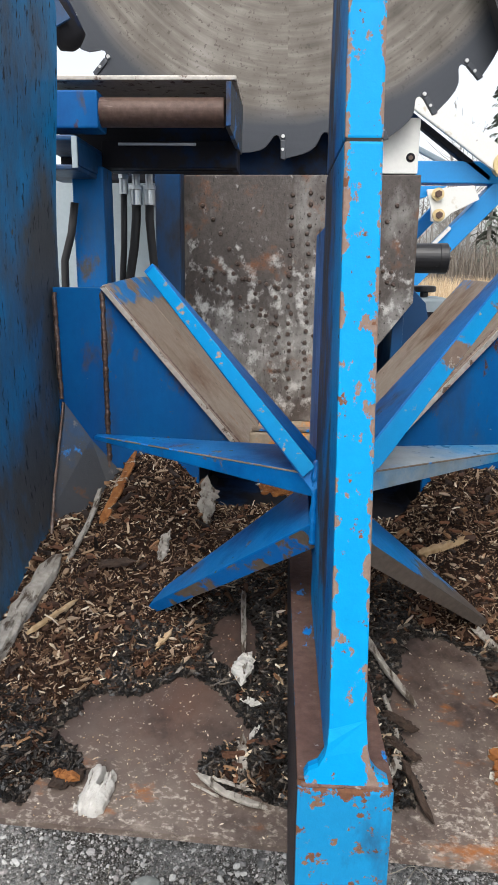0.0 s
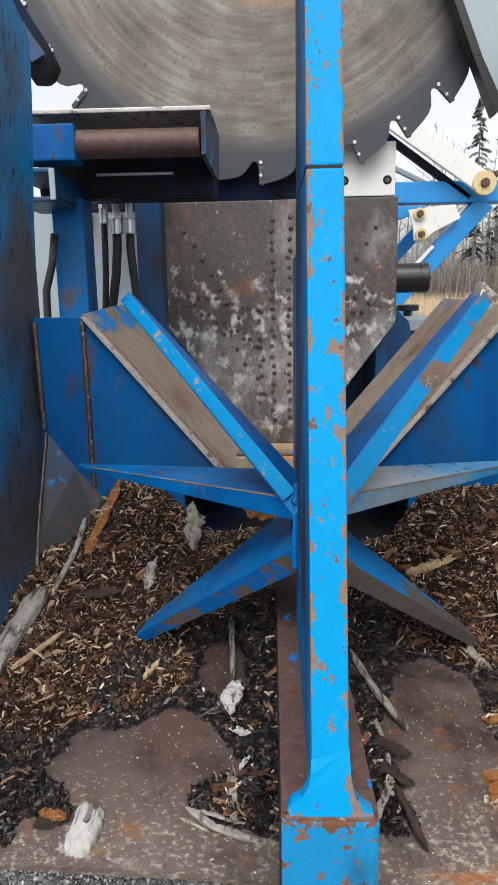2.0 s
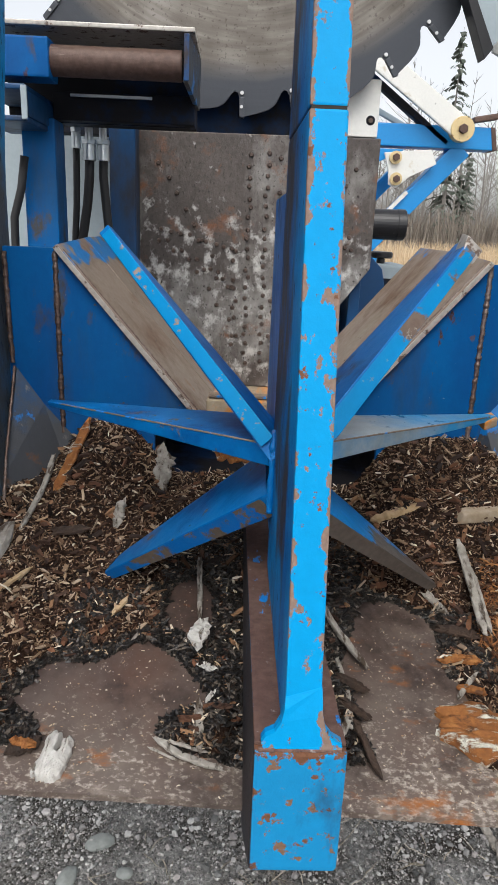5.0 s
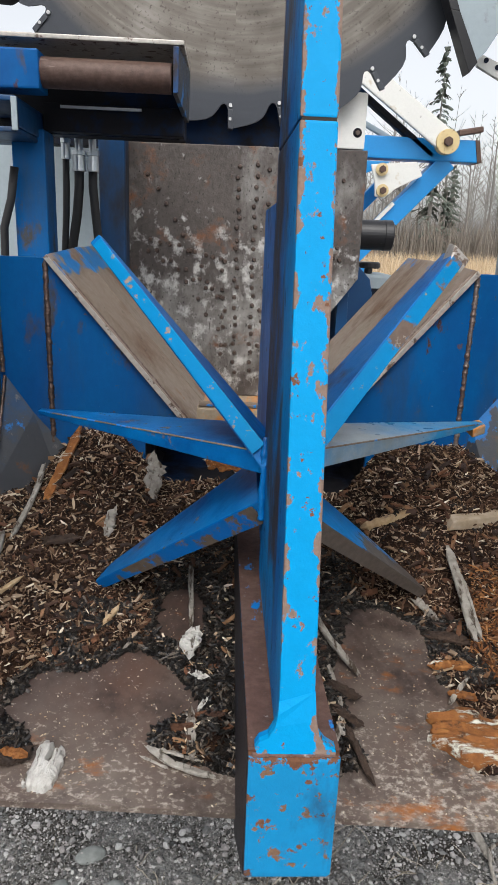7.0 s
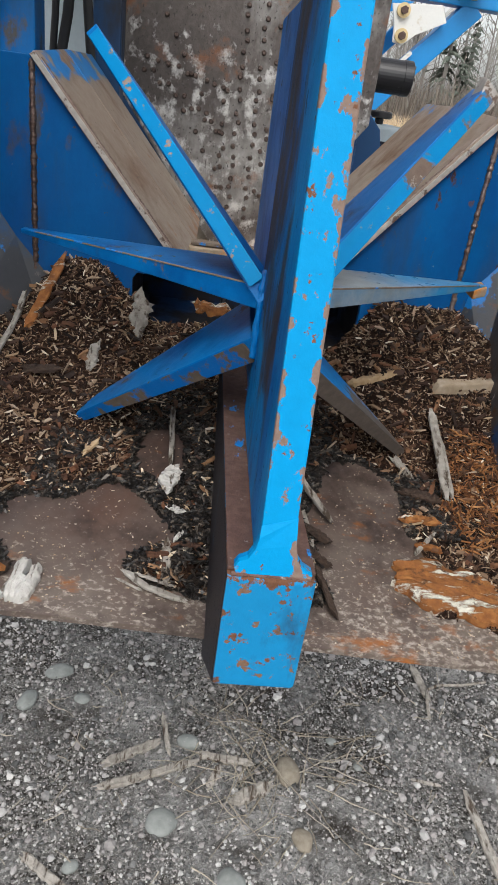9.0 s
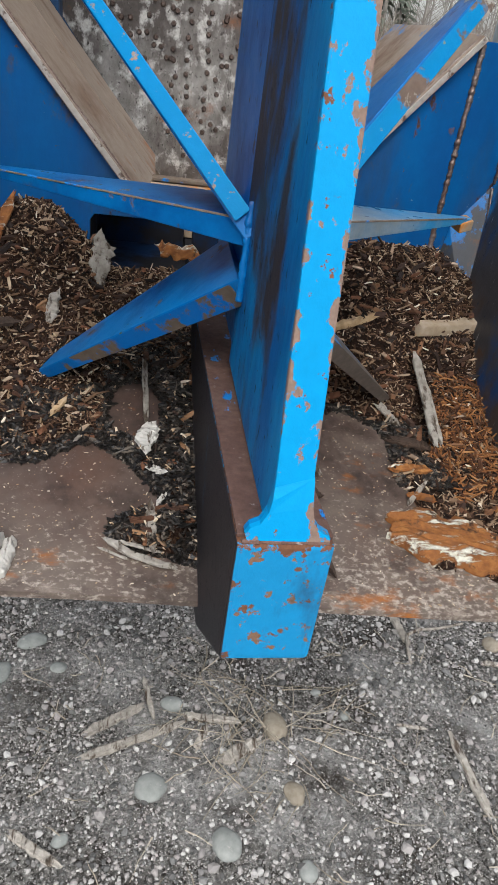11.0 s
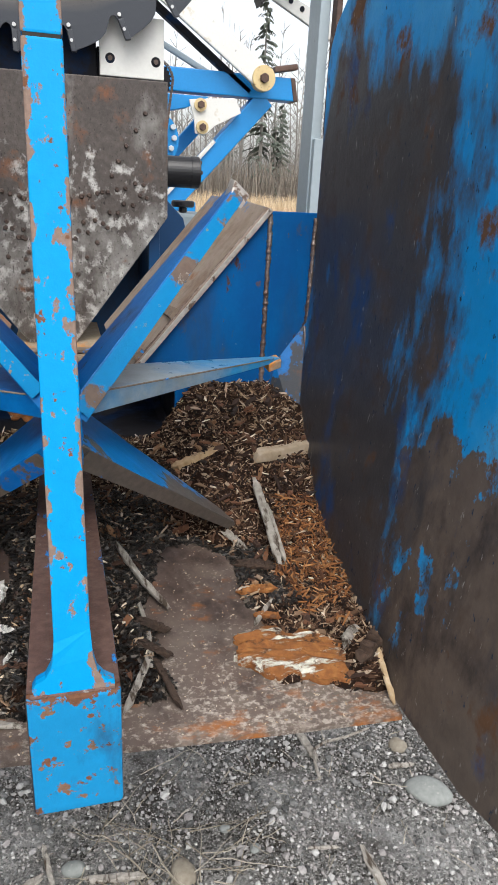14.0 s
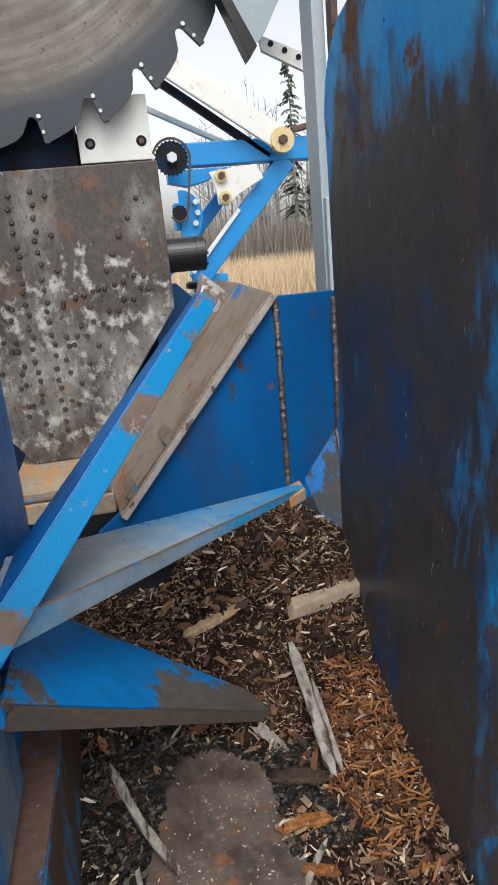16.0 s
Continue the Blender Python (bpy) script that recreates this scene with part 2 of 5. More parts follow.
m_plate = material("pitted_pusher_steel", [(0.045, 0.037, 0.034), (0.075, 0.063, 0.057), (0.115, 0.098, 0.088)], 0.5, 0.3, layers=[
    ((0.27, 0.26, 0.245), 5, 0.655, 0.10, 0.4, 0.35, (1, 1, 0.6), [("Z", 1.74, 1.45, 0.17, False)]),
    ((0.48, 0.47, 0.45), 20, 0.69, 0.06, 0.45, 0.3, (1, 1, 0.8), [("Z", 1.95, 1.74, 0.12, False)]),
    ((0.16, 0.07, 0.035), 8, 0.645, 0.06, 0.75, 0.0, None, [("Z", 1.6, 1.85, 0.03, False)]),
    ((0.03, 0.024, 0.022), 85, 0.615, 0.03, 0.7, 0.0, (1, 1, 0.7), None),
    ((0.06, 0.05, 0.045), 26, 0.68, 0.03, 0.6, 0.1, (1.6, 1, 0.3), [("Z", 1.7, 1.5, 0.03, False)])], bump=(60, 0.7, 0.003))
m_stud = material("stud_steel", [(0.05, 0.035, 0.03), (0.12, 0.085, 0.07)], 0.5, 0.4, obvar=0.6)
m_blade_rim = material("blade_rim_steel", (0.055, 0.06, 0.07), 0.42, 0.5, layers=[
    ((0.2, 0.2, 0.2), 30, 0.68, 0.05, 0.4, 0.6, None, None)], bump=(50, 0.2, 0.001))
m_chrome = material("bright_bolt_steel", (0.5, 0.5, 0.5), 0.35, 0.9)
m_black = material("black_paint", (0.012, 0.012, 0.014), 0.35, layers=[((0.08, 0.075, 0.07), 30, 0.68, 0.03, 0.6, 0.0, None, None)])
# Near-black for dark steel parts, and for shade put into recesses.
m_dark = material("dark_steel_and_shade", (0.012, 0.012, 0.015), 0.7, spec=0.15, layers=[((0.002, 0.015, 0.05), 6, 0.55, 0.05, 0.5, 0.0, None, None)])
# Shaded copy of the blue paint: recess shade is put into the colour.
m_shaded_blue = material("shaded_blue_paint", (0.0, 0.048, 0.145), 0.45, layers=[((0.02, 0.02, 0.025), 5, 0.60, 0.08, 0.6, 0.0, (1, 1, 0.4), None)])
m_roller = material("rusty_roller", [(0.04, 0.022, 0.017), (0.085, 0.048, 0.036), (0.14, 0.09, 0.07)], 0.6, 0.2, layers=[
    ((0.02, 0.014, 0.012), 40, 0.64, 0.03, 0.8, 0.0, (0.4, 1, 1), None),
    ((0.36, 0.3, 0.27), 20, 0.66, 0.05, 0.5, 0.3, (0.15, 1, 1), None)], bump=(60, 0.5, 0.002))
m_galv = material("hose_fitting_metal", (0.62, 0.66, 0.68), 0.35, 0.8)
m_hose = material("black_rubber_hose", (0.015, 0.015, 0.016), 0.5)
m_white = material("white_paint", (0.66, 0.66, 0.63), 0.45, layers=[
    ((0.12, 0.11, 0.10), 12, 0.68, 0.03, 0.7, 0.0, None, None),
    ((0.45, 0.36, 0.22), 6, 0.66, 0.06, 0.7, 0.0, None, None)])
m_grey = material("pale_grey_paint", (0.31, 0.37, 0.40), 0.5, layers=[((0.2, 0.2, 0.2), 8, 0.68, 0.04, 0.6, 0.0, None, None)])
m_cream = material("split_wood_bed", [(0.20, 0.14, 0.085), (0.32, 0.25, 0.17), (0.44, 0.37, 0.29)], 0.8, layers=[((0.5, 0.2, 0.04), 12, 0.6, 0.05, 0.8, 0.0, (1, 0.2, 1), None)])
m_vplate = material("polished_rust_plate", [(0.21, 0.155, 0.115), (0.27, 0.215, 0.17), (0.34, 0.285, 0.24)], 0.42, 0.15, layers=[
    ((0.14, 0.080, 0.050), 7, 0.60, 0.10, 0.6, 0.0, (1, 1, 0.6), [("Z", 1.5, 1.72, 0.05, False)]),
    ((0.30, 0.13, 0.06), 9, 0.70, 0.06, 0.7, 0.0, None, [("Z", 1.42, 1.34, 0.10, False)]),
    ((0.01, 0.15, 0.40), 10, 0.78, 0.03, 0.45, 0.0, None, [("Z", 1.645, 1.695, 0.32, False), ("X", 0.30, 0.34, -0.12, False)]),
    ((0.10, 0.075, 0.06), 50, 0.68, 0.03, 0.7, 0.0, (1, 0.4, 1), None)], bump=(40, 0.25, 0.0015))
m_weld = material("rusty_weld", [(0.06, 0.04, 0.03), (0.15, 0.10, 0.08), (0.36, 0.32, 0.29)], 0.42, 0.5, bump=(120, 0.6, 0.002))
m_brass = material("yellow_zinc", (0.60, 0.47, 0.25), 0.45, 0.3, layers=[((0.2, 0.1, 0.04), 30, 0.62, 0.05, 0.7, 0.0, None, None)])
m_boom = material("boom_blue_paint", (0.002, 0.22, 0.56), 0.42, layers=[
    ((0.3, 0.25, 0.18), 4, 0.70, 0.04, 0.7, 0.0, None, None)])
m_edge_pale = material("shiny_worn_edge", [(0.3, 0.27, 0.24), (0.45, 0.42, 0.38), (0.6, 0.57, 0.53)], 0.45, 0.3, layers=[((0.12, 0.08, 0.06), 30, 0.6, 0.03, 0.7, 0.0, None, None)], bump=(60, 0.4, 0.002))
m_seam = material("dark_seam", (0.03, 0.025, 0.02), 0.9)


def blade_material():
    m = bpy.data.materials.new("worn_saw_steel")
    m.use_nodes = True
    n, l = m.node_tree.nodes, m.node_tree.links
    bsdf = n["Principled BSDF"]
    co = n.new("ShaderNodeTexCoord").outputs["Object"]
    sep = n.new("ShaderNodeSeparateXYZ")
    l.new(co, sep.inputs[0])

    def maths(op, a, b=0.0):
        x = n.new("ShaderNodeMath")
        x.operation = op
        for k, v in enumerate((a, b)):
            if isinstance(v, (int, float)):
                x.inputs[k].default_value = v
            else:
                l.new(v, x.inputs[k])
        return x.outputs[0]

    def noise_at(vec, scale):
        t = n.new("ShaderNodeTexNoise")
        t.inputs["Scale"].default_value, t.inputs["Detail"].default_value = scale, 8
        l.new(vec, t.inputs["Vector"])
        return t.outputs["Fac"]

    def ramp(fac, stops):
        r = n.new("ShaderNodeValToRGB")
        e = r.color_ramp.elements
        while len(e) < len(stops):
            e.new(0.5)
        for i, (p, c) in enumerate(stops):
            e[i].position, e[i].color = p, (*c, 1)
        l.new(fac, r.inputs[0])
        return r.outputs[0]

    def blend(fac, a, b, kind="MIX"):
        x = n.new("ShaderNodeMix")
        x.data_type, x.blend_type = "RGBA", kind
        for k, v in ((0, fac), (6, a), (7, b)):
            if isinstance(v, (int, float)):
                x.inputs[k].default_value = v
            elif isinstance(v, tuple):
                x.inputs[k].default_value = (*v, 1)
            else:
                l.new(v, x.inputs[k])
        return x.outputs[2]

    r = maths("SQRT", maths("ADD", maths("MULTIPLY", sep.outputs[0], sep.outputs[0]), maths("MULTIPLY", sep.outputs[2], sep.outputs[2])))
    a = maths("ARCTAN2", sep.outputs[0], sep.outputs[2])
    comb = n.new("ShaderNodeCombineXYZ")
    l.new(maths("MULTIPLY", r, 30.0), comb.inputs[0])
    l.new(maths("MULTIPLY", a, 1.4), comb.inputs[1])
    rings = noise_at(comb.outputs[0], 1.6)
    blot = noise_at(co, 5.0)
    pits = noise_at(co, 95.0)
    col = ramp(maths("ADD", maths("MULTIPLY", rings, 0.45), maths("MULTIPLY", blot, 0.55)),
               [(0.34, (0.07, 0.060, 0.050)), (0.5, (0.13, 0.115, 0.098)), (0.64, (0.215, 0.198, 0.178))])
    pit = ramp(pits, [(0.60, (0, 0, 0)), (0.68, (1, 1, 1))])
    col = blend(maths("MULTIPLY", pit, 0.6), col, (0.05, 0.04, 0.034))
    core = ramp(maths("ADD", r, maths("MULTIPLY", blot, 0.1)), [(0.41, (1, 1, 1)), (0.47, (0, 0, 0))])
    col = blend(core, col, (0.26, 0.14, 0.075))
    rim = ramp(maths("ADD", r, maths("MULTIPLY", blot, 0.06)), [(0.855, (0, 0, 0)), (0.925, (1, 1, 1))])
    col = blend(rim, col, (0.045, 0.05, 0.06))
    l.new(col, bsdf.inputs["Base Color"])
    l.new(maths("ADD", 0.3, maths("MULTIPLY", rings, 0.3)), bsdf.inputs["Roughness"])
    bsdf.inputs["Metallic"].default_value = 0.45
    b = n.new("ShaderNodeBump")
    b.inputs["Strength"].default_value, b.inputs["Distance"].default_value = 0.3, 0.002
    l.new(maths("ADD", rings, maths("MULTIPLY", pits, 0.5)), b.inputs["Height"])
    l.new(b.outputs[0], bsdf.inputs["Normal"])
    return m


# ---- building helpers: all meshes are written in world coordinates ----
def thing(name, at, label, category, group="", kind=""):
    ob = new(name)
    ob.location = at
    return tagged(ob, label, category, group, kind)


def world_place(ob):
    return ob.location if ob.type == "EMPTY" or ob.parent is None else ob.location.copy()


def part(name, bm, mat, parent=None, label="", smooth=False, origin=None):
    me = bpy.data.meshes.new(name)
    bmesh.ops.recalc_face_normals(bm, faces=bm.faces[:])
    if origin is not None:
        bmesh.ops.translate(bm, vec=-Vector(origin), verts=bm.verts[:])
    bm.to_mesh(me)
    bm.free()
    me.materials.append(mat)
    if smooth:
        for p in me.polygons:
            p.use_smooth = True
    ob = new(name, me)
    if origin is not None:
        ob.location = origin
    if parent is not None:
        ob.parent = parent
        ob.matrix_parent_inverse = Matrix.Translation(-world_place(parent))
    return tagged(ob, label)


def bevelled(bm, width, segments=2, angle=30):
    es = [e for e in bm.edges if len(e.link_faces) == 2 and e.calc_face_angle(0) > radians(angle)]
    if width and es:
        bmesh.ops.bevel(bm, geom=es, offset=width, segments=segments, profile=0.6, affect="EDGES", clamp_overlap=True)
    return bm


def box(x0, x1, y0, y1, z0, z1, bevel=0.003):
    bm = bmesh.new()
    bmesh.ops.create_cube(bm, size=1)
    for v in bm.verts:
        v.co = Vector(((x0, x1)[v.co.x > 0], (y0, y1)[v.co.y > 0], (z0, z1)[v.co.z > 0]))
    return bevelled(bm, bevel)


def hexa(p, bevel=0.002):
    """Eight corners: four of one end in order, then the four of the other."""
    bm = bmesh.new()
    v = [bm.verts.new(c) for c in p]
    for f in ((0, 1, 2, 3), (4, 5, 6, 7), (0, 1, 5, 4), (1, 2, 6, 5), (2, 3, 7, 6), (3, 0, 4, 7)):
        bm.faces.new([v[i] for i in f])
    bmesh.ops.recalc_face_normals(bm, faces=bm.faces[:])
    return bevelled(bm, bevel)


def prism(points, axis, lo, hi, bevel=0.002):
    """A polygon in the plane across axis, drawn out from lo to hi along it."""
    bm = bmesh.new()

    def place(u, v, w):
        return {"X": (w, u, v), "Y": (u, w, v), "Z": (u, v, w)}[axis]
    a = [bm.verts.new(place(u, v, lo)) for u, v in points]
    b = [bm.verts.new(place(u, v, hi)) for u, v in points]
    bm.faces.new(a)
    bm.faces.new(b[::-1])
    for i in range(len(a)):
        j = (i + 1) % len(a)
        bm.faces.new((a[j], a[i], b[i], b[j]))
    bmesh.ops.recalc_face_normals(bm, faces=bm.faces[:])
    return bevelled(bm, bevel)


def rod(a, b, r, r2=None, seg=20, bevel=0.0):
    a, b = Vector(a), Vector(b)
    bm = bmesh.new()
    bmesh.ops.create_cone(bm, cap_ends=True, segments=seg, radius1=r, radius2=r if r2 is None else r2, depth=(b - a).length)
    q = (b - a).to_track_quat("Z", "Y").to_matrix().to_4x4()
    bmesh.ops.transform(bm, matrix=Matrix.Translation((a + b) / 2) @ q, verts=bm.verts[:])
    return bevelled(bm, bevel, 1, 60) if bevel else bm


def sweep(points, r, seg=10):
    """A round tube through points; r may be a list."""
    bm = bmesh.new()
    P = [Vector(p) for p in points]
    rings = []
    for i, p in enumerate(P):
        d = (P[min(i + 1, len(P) - 1)] - P[max(i - 1, 0)]).normalized()
        s = d.orthogonal().normalized() if i == 0 else (s - d * s.dot(d)).normalized()
        u = d.cross(s)
        rr = r[i] if isinstance(r, list) else r
        rings.append([bm.verts.new(p + rr * (math.cos(2 * math.pi * k / seg) * s + math.sin(2 * math.pi * k / seg) * u)) for k in range(seg)])
    for A, B in zip(rings, rings[1:]):
        for k in range(seg):
            bm.faces.new((A[k], A[(k + 1) % seg], B[(k + 1) % seg], B[k]))
    bm.faces.new(rings[0][::-1])
    bm.faces.new(rings[-1])
    return bm


def bead(points, r, step=0.008, seed=1):
    """A weld: one ribbed bead along a line."""
    rnd = random.Random(seed)
    P = [Vector(p) for p in points]
    line, radii = [], []
    for a, b in zip(P, P[1:]):
        count = max(2, int((b - a).length / step))
        for k in range(count):
            shift = Vector((rnd.uniform(-1, 1), rnd.uniform(-1, 1), 0)) * r * 0.14
            s = r * rnd.uniform(0.85, 1.25)
            for f, g in ((0.0, 0.86), (0.3, 1.0), (0.65, 1.0)):
                line.append(a.lerp(b, (k + f) / count) + shift)
                radii.append(s * g)
    return sweep(line, radii, 8)


def tube_x(x0, x1, cy, cz, r, seg=28):
    return rod((x0, cy, cz), (x1, cy, cz), r, seg=seg, bevel=0.003)


# ---- ground ----
def floor_z(x, y):
    """The sloping plate of the tray."""
    return 0.872 - 0.06 * x + 0.24 * (y - 1.66)


m_ground = material("gravel_dirt", [(0.05, 0.045, 0.04), (0.185, 0.178, 0.166), (0.38, 0.37, 0.35)], 0.95, layers=[
    ((0.028, 0.025, 0.021), 75, 0.53, 0.05, 0.95, 0.0, None, None),
    ((0.50, 0.49, 0.47), 150, 0.585, 0.03, 0.95, 0.0, None, None),
    ((0.42, 0.415, 0.405), 3.5, 0.57, 0.10, 0.95, 0.0, None, None),
    ((0.04, 0.032, 0.025), 5, 0.60, 0.09, 0.95, 0.0, None, None),
    ((0.55, 0.54, 0.52), 230, 0.63, 0.03, 0.9, 0.0, None, None)], bump=(110, 1.0, 0.012))
def ground_sheet():
    bm = bmesh.new()
    xs = [-2000, -300, -60, -15, -5] + [-2 + 0.05 * i for i in range(91)] + [5, 15, 60, 300, 2000]
    ys = [-2000, -300, -60, -10] + [-1.0 + 0.1 * i for i in range(20)] + [1.0 + 0.05 * i for i in range(51)] + [5, 10, 25, 60, 300, 2000]
    grid = []
    for y in ys:
        row = []
        for x in xs:
            near = -2.05 < x < 2.6 and -1.1 < y < 3.6
            z = (noise.noise(Vector((x * 3, y * 3, 0))) * 0.008 + noise.noise(Vector((x * 14, y * 14, 4))) * 0.004) if near else 0
            row.append(bm.verts.new((x, y, z)))
        grid.append(row)
    for r0, r1 in zip(grid, grid[1:]):
        for i in range(len(xs) - 1):
            bm.faces.new((r0[i], r0[i + 1], r1[i + 1], r1[i]))
    return bm


tagged(part("ground", ground_sheet(), m_ground, smooth=True), "grey gravel yard with dark dirt between the stones", "ground", kind="structure")


# ---- outfeed trough: sloping floor, side walls, back panel ----
trough = thing("outfeed_trough", (0, 2.0, 0.8), "blue steel outfeed trough with rusty sloping floor", "trough")


def tray_floor():
    bm = bmesh.new()
    nx, ny = 40, 34
    top = [[bm.verts.new((x, y, floor_z(x, y) + noise.noise(Vector((x * 4, y * 4, 9))) * 0.003))
            for x in [-0.66 + 1.27 * i / nx for i in range(nx + 1)]] for y in [1.612 + 0.85 * j / ny for j in range(ny + 1)]]
    for r0, r1 in zip(top, top[1:]):
        for i in range(nx):
            bm.faces.new((r0[i], r0[i + 1], r1[i + 1], r1[i]))
    low = bmesh.ops.extrude_face_region(bm, geom=bm.faces[:])
    bmesh.ops.translate(bm, vec=(0, 0, -0.012), verts=[g for g in low["geom"] if isinstance(g, bmesh.types.BMVert)])
    return bm


part("floor_plate", tray_floor(), m_floor, trough, "rusty steel floor plate, speckled pale near its edge with glare painted in")


def side_wall(outline, profile, out):
    """A plate cut to outline (y, z), bent to profile(z), out thick."""
    bm = bmesh.new()
    bm.faces.new([bm.verts.new((0, y, z)) for y, z in outline])
    for k in range(1, 16):
        z = 0.85 + k * 0.1
        bmesh.ops.bisect_plane(bm, geom=bm.verts[:] + bm.edges[:] + bm.faces[:], plane_co=(0, 0, z), plane_no=(0, 0, 1))
    bmesh.ops.solidify(bm, geom=bm.faces[:], thickness=0.02)
    lo = min(v.co.x for v in bm.verts)
    for v in bm.verts:
        side = 0 if (v.co.x - lo < 0.01) == (out > 0) else 1
        v.co.x = profile(v.co.z) + side * out
    bmesh.ops.recalc_face_normals(bm, faces=bm.faces[:])
    return bevelled(bm, 0.004, 2, 60)


def ease(z, a, b):
    t = min(1, max(0, (z - a) / (b - a)))
    return t * t * (3 - 2 * t)


RIGHT = [(2.466, 0.85), (2.466, 2.05), (2.455, 2.10), (2.43, 2.14), (2.37, 2.185), (2.28, 2.205), (1.96, 2.205), (1.88, 2.185), (1.62, 2.04), (1.42, 1.93),
         (1.32, 1.86), (1.27, 1.74), (1.25, 1.5), (1.225, 1.31), (1.205, 1.10), (1.205, 0.99), (1.235, 0.92), (1.30, 0.875), (1.41, 0.845), (1.80, 0.835)]
LEFT = [(2.55, 0.85), (2.55, 2.37), (2.53, 2.40), (2.35, 2.48), (2.1, 2.56), (1.96, 2.58), (1.69, 2.5), (1.52, 2.4),
        (1.43, 2.2), (1.40, 2.0), (1.395, 1.05), (1.405, 0.97), (1.435, 0.905), (1.49, 0.865), (1.56, 0.845), (1.80, 0.835)]
wall_r = part("side_wall", side_wall(RIGHT, lambda z: 0.603 + 0.068 * ease(z, 0.78, 1.62), 0.02), m_wall_r, trough, "scraped blue side wall with bare steel patches")
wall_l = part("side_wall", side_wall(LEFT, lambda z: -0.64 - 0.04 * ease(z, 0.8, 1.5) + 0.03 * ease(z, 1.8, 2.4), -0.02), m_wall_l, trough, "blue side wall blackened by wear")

for s in (-1, 1):
    outline = [(s * 0.674, 0.95), (s * 0.674, 1.712), (s * 0.53, 1.712), (s * 0.175, 1.296), (s * 0.12, 1.255), (s * 0.29, 1.255), (s * 0.30, 1.24), (s * 0.30, 0.95)]
    panel = part("back_panel", prism(outline, "Y", 2.468, 2.488), m_blue, trough, "blue back panel under the splitting chute")
    part("weld", bead([(s * 0.545, 2.466, 1.705), (s * 0.543, 2.466, 1.2)], 0.0068, 0.009, 3 + s), m_weld, panel, "rusty vertical weld bead", smooth=True)
    part("weld", bead([(s * 0.668, 2.46, 1.70), (s * 0.664, 2.46, 1.42)], 0.006, 0.009, 7 + s), m_weld, panel, smooth=True)
    part("weld", bead([(s * 0.525, 2.463, 1.708), (s * 0.35, 2.463, 1.502), (s * 0.18, 2.463, 1.302)], 0.004, 0.006, 11 + s), m_weld, panel, smooth=True)
    if s > 0:
        face = [(0.662, 2.462, 1.422), (0.580, 2.462, 1.312), (0.545, 2.462, 1.05), (0.648, 2.33, 1.05)]
    else:
        face = [(-0.655, 2.462, 1.41), (-0.59, 2.462, 1.315), (-0.50, 2.462, 1.21), (-0.50, 2.44, 1.05), (-0.655, 2.27, 1.05), (-0.662, 2.34, 1.16)]
    bm = bmesh.new()
    bm.faces.new([bm.verts.new(p) for p in face])
    bmesh.ops.triangulate(bm, faces=bm.faces[:])
    ext = bmesh.ops.extrude_face_region(bm, geom=bm.faces[:])
    bmesh.ops.translate(bm, vec=(s * 0.008, 0.008, 0), verts=[g for g in ext["geom"] if isinstance(g, bmesh.types.BMVert)])
    part("corner_gusset", bm, m_gusset, trough, "grey corner gusset plate with blue paint left")
    part("weld", bead([(s * 0.658, 2.455, 1.415), (s * 0.654, 2.388 if s > 0 else 2.33, 1.21), (s * 0.647, 2.333 if s > 0 else 2.25, 1.06)], 0.004, 0.008, 17 + s), m_weld, trough, smooth=True)
    # added plate that closes a daylight gap, coloured as pocket shade
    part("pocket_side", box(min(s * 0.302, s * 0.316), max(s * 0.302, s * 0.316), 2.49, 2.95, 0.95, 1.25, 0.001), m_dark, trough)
    # square tube pockets under the chute, their shade put in as near-black
    pocket = part("tube_pocket", prism([(s * 0.06, 1.09), (s * 0.28, 1.09), (s * 0.298, 1.105), (s * 0.298, 1.12), (s * 0.276, 1.104), (s * 0.06, 1.104)], "Y", 2.46, 2.95, 0.001), m_dark, trough, "open tube end, near-black for its shade")
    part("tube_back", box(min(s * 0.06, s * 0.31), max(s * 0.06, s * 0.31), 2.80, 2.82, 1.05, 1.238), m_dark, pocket)

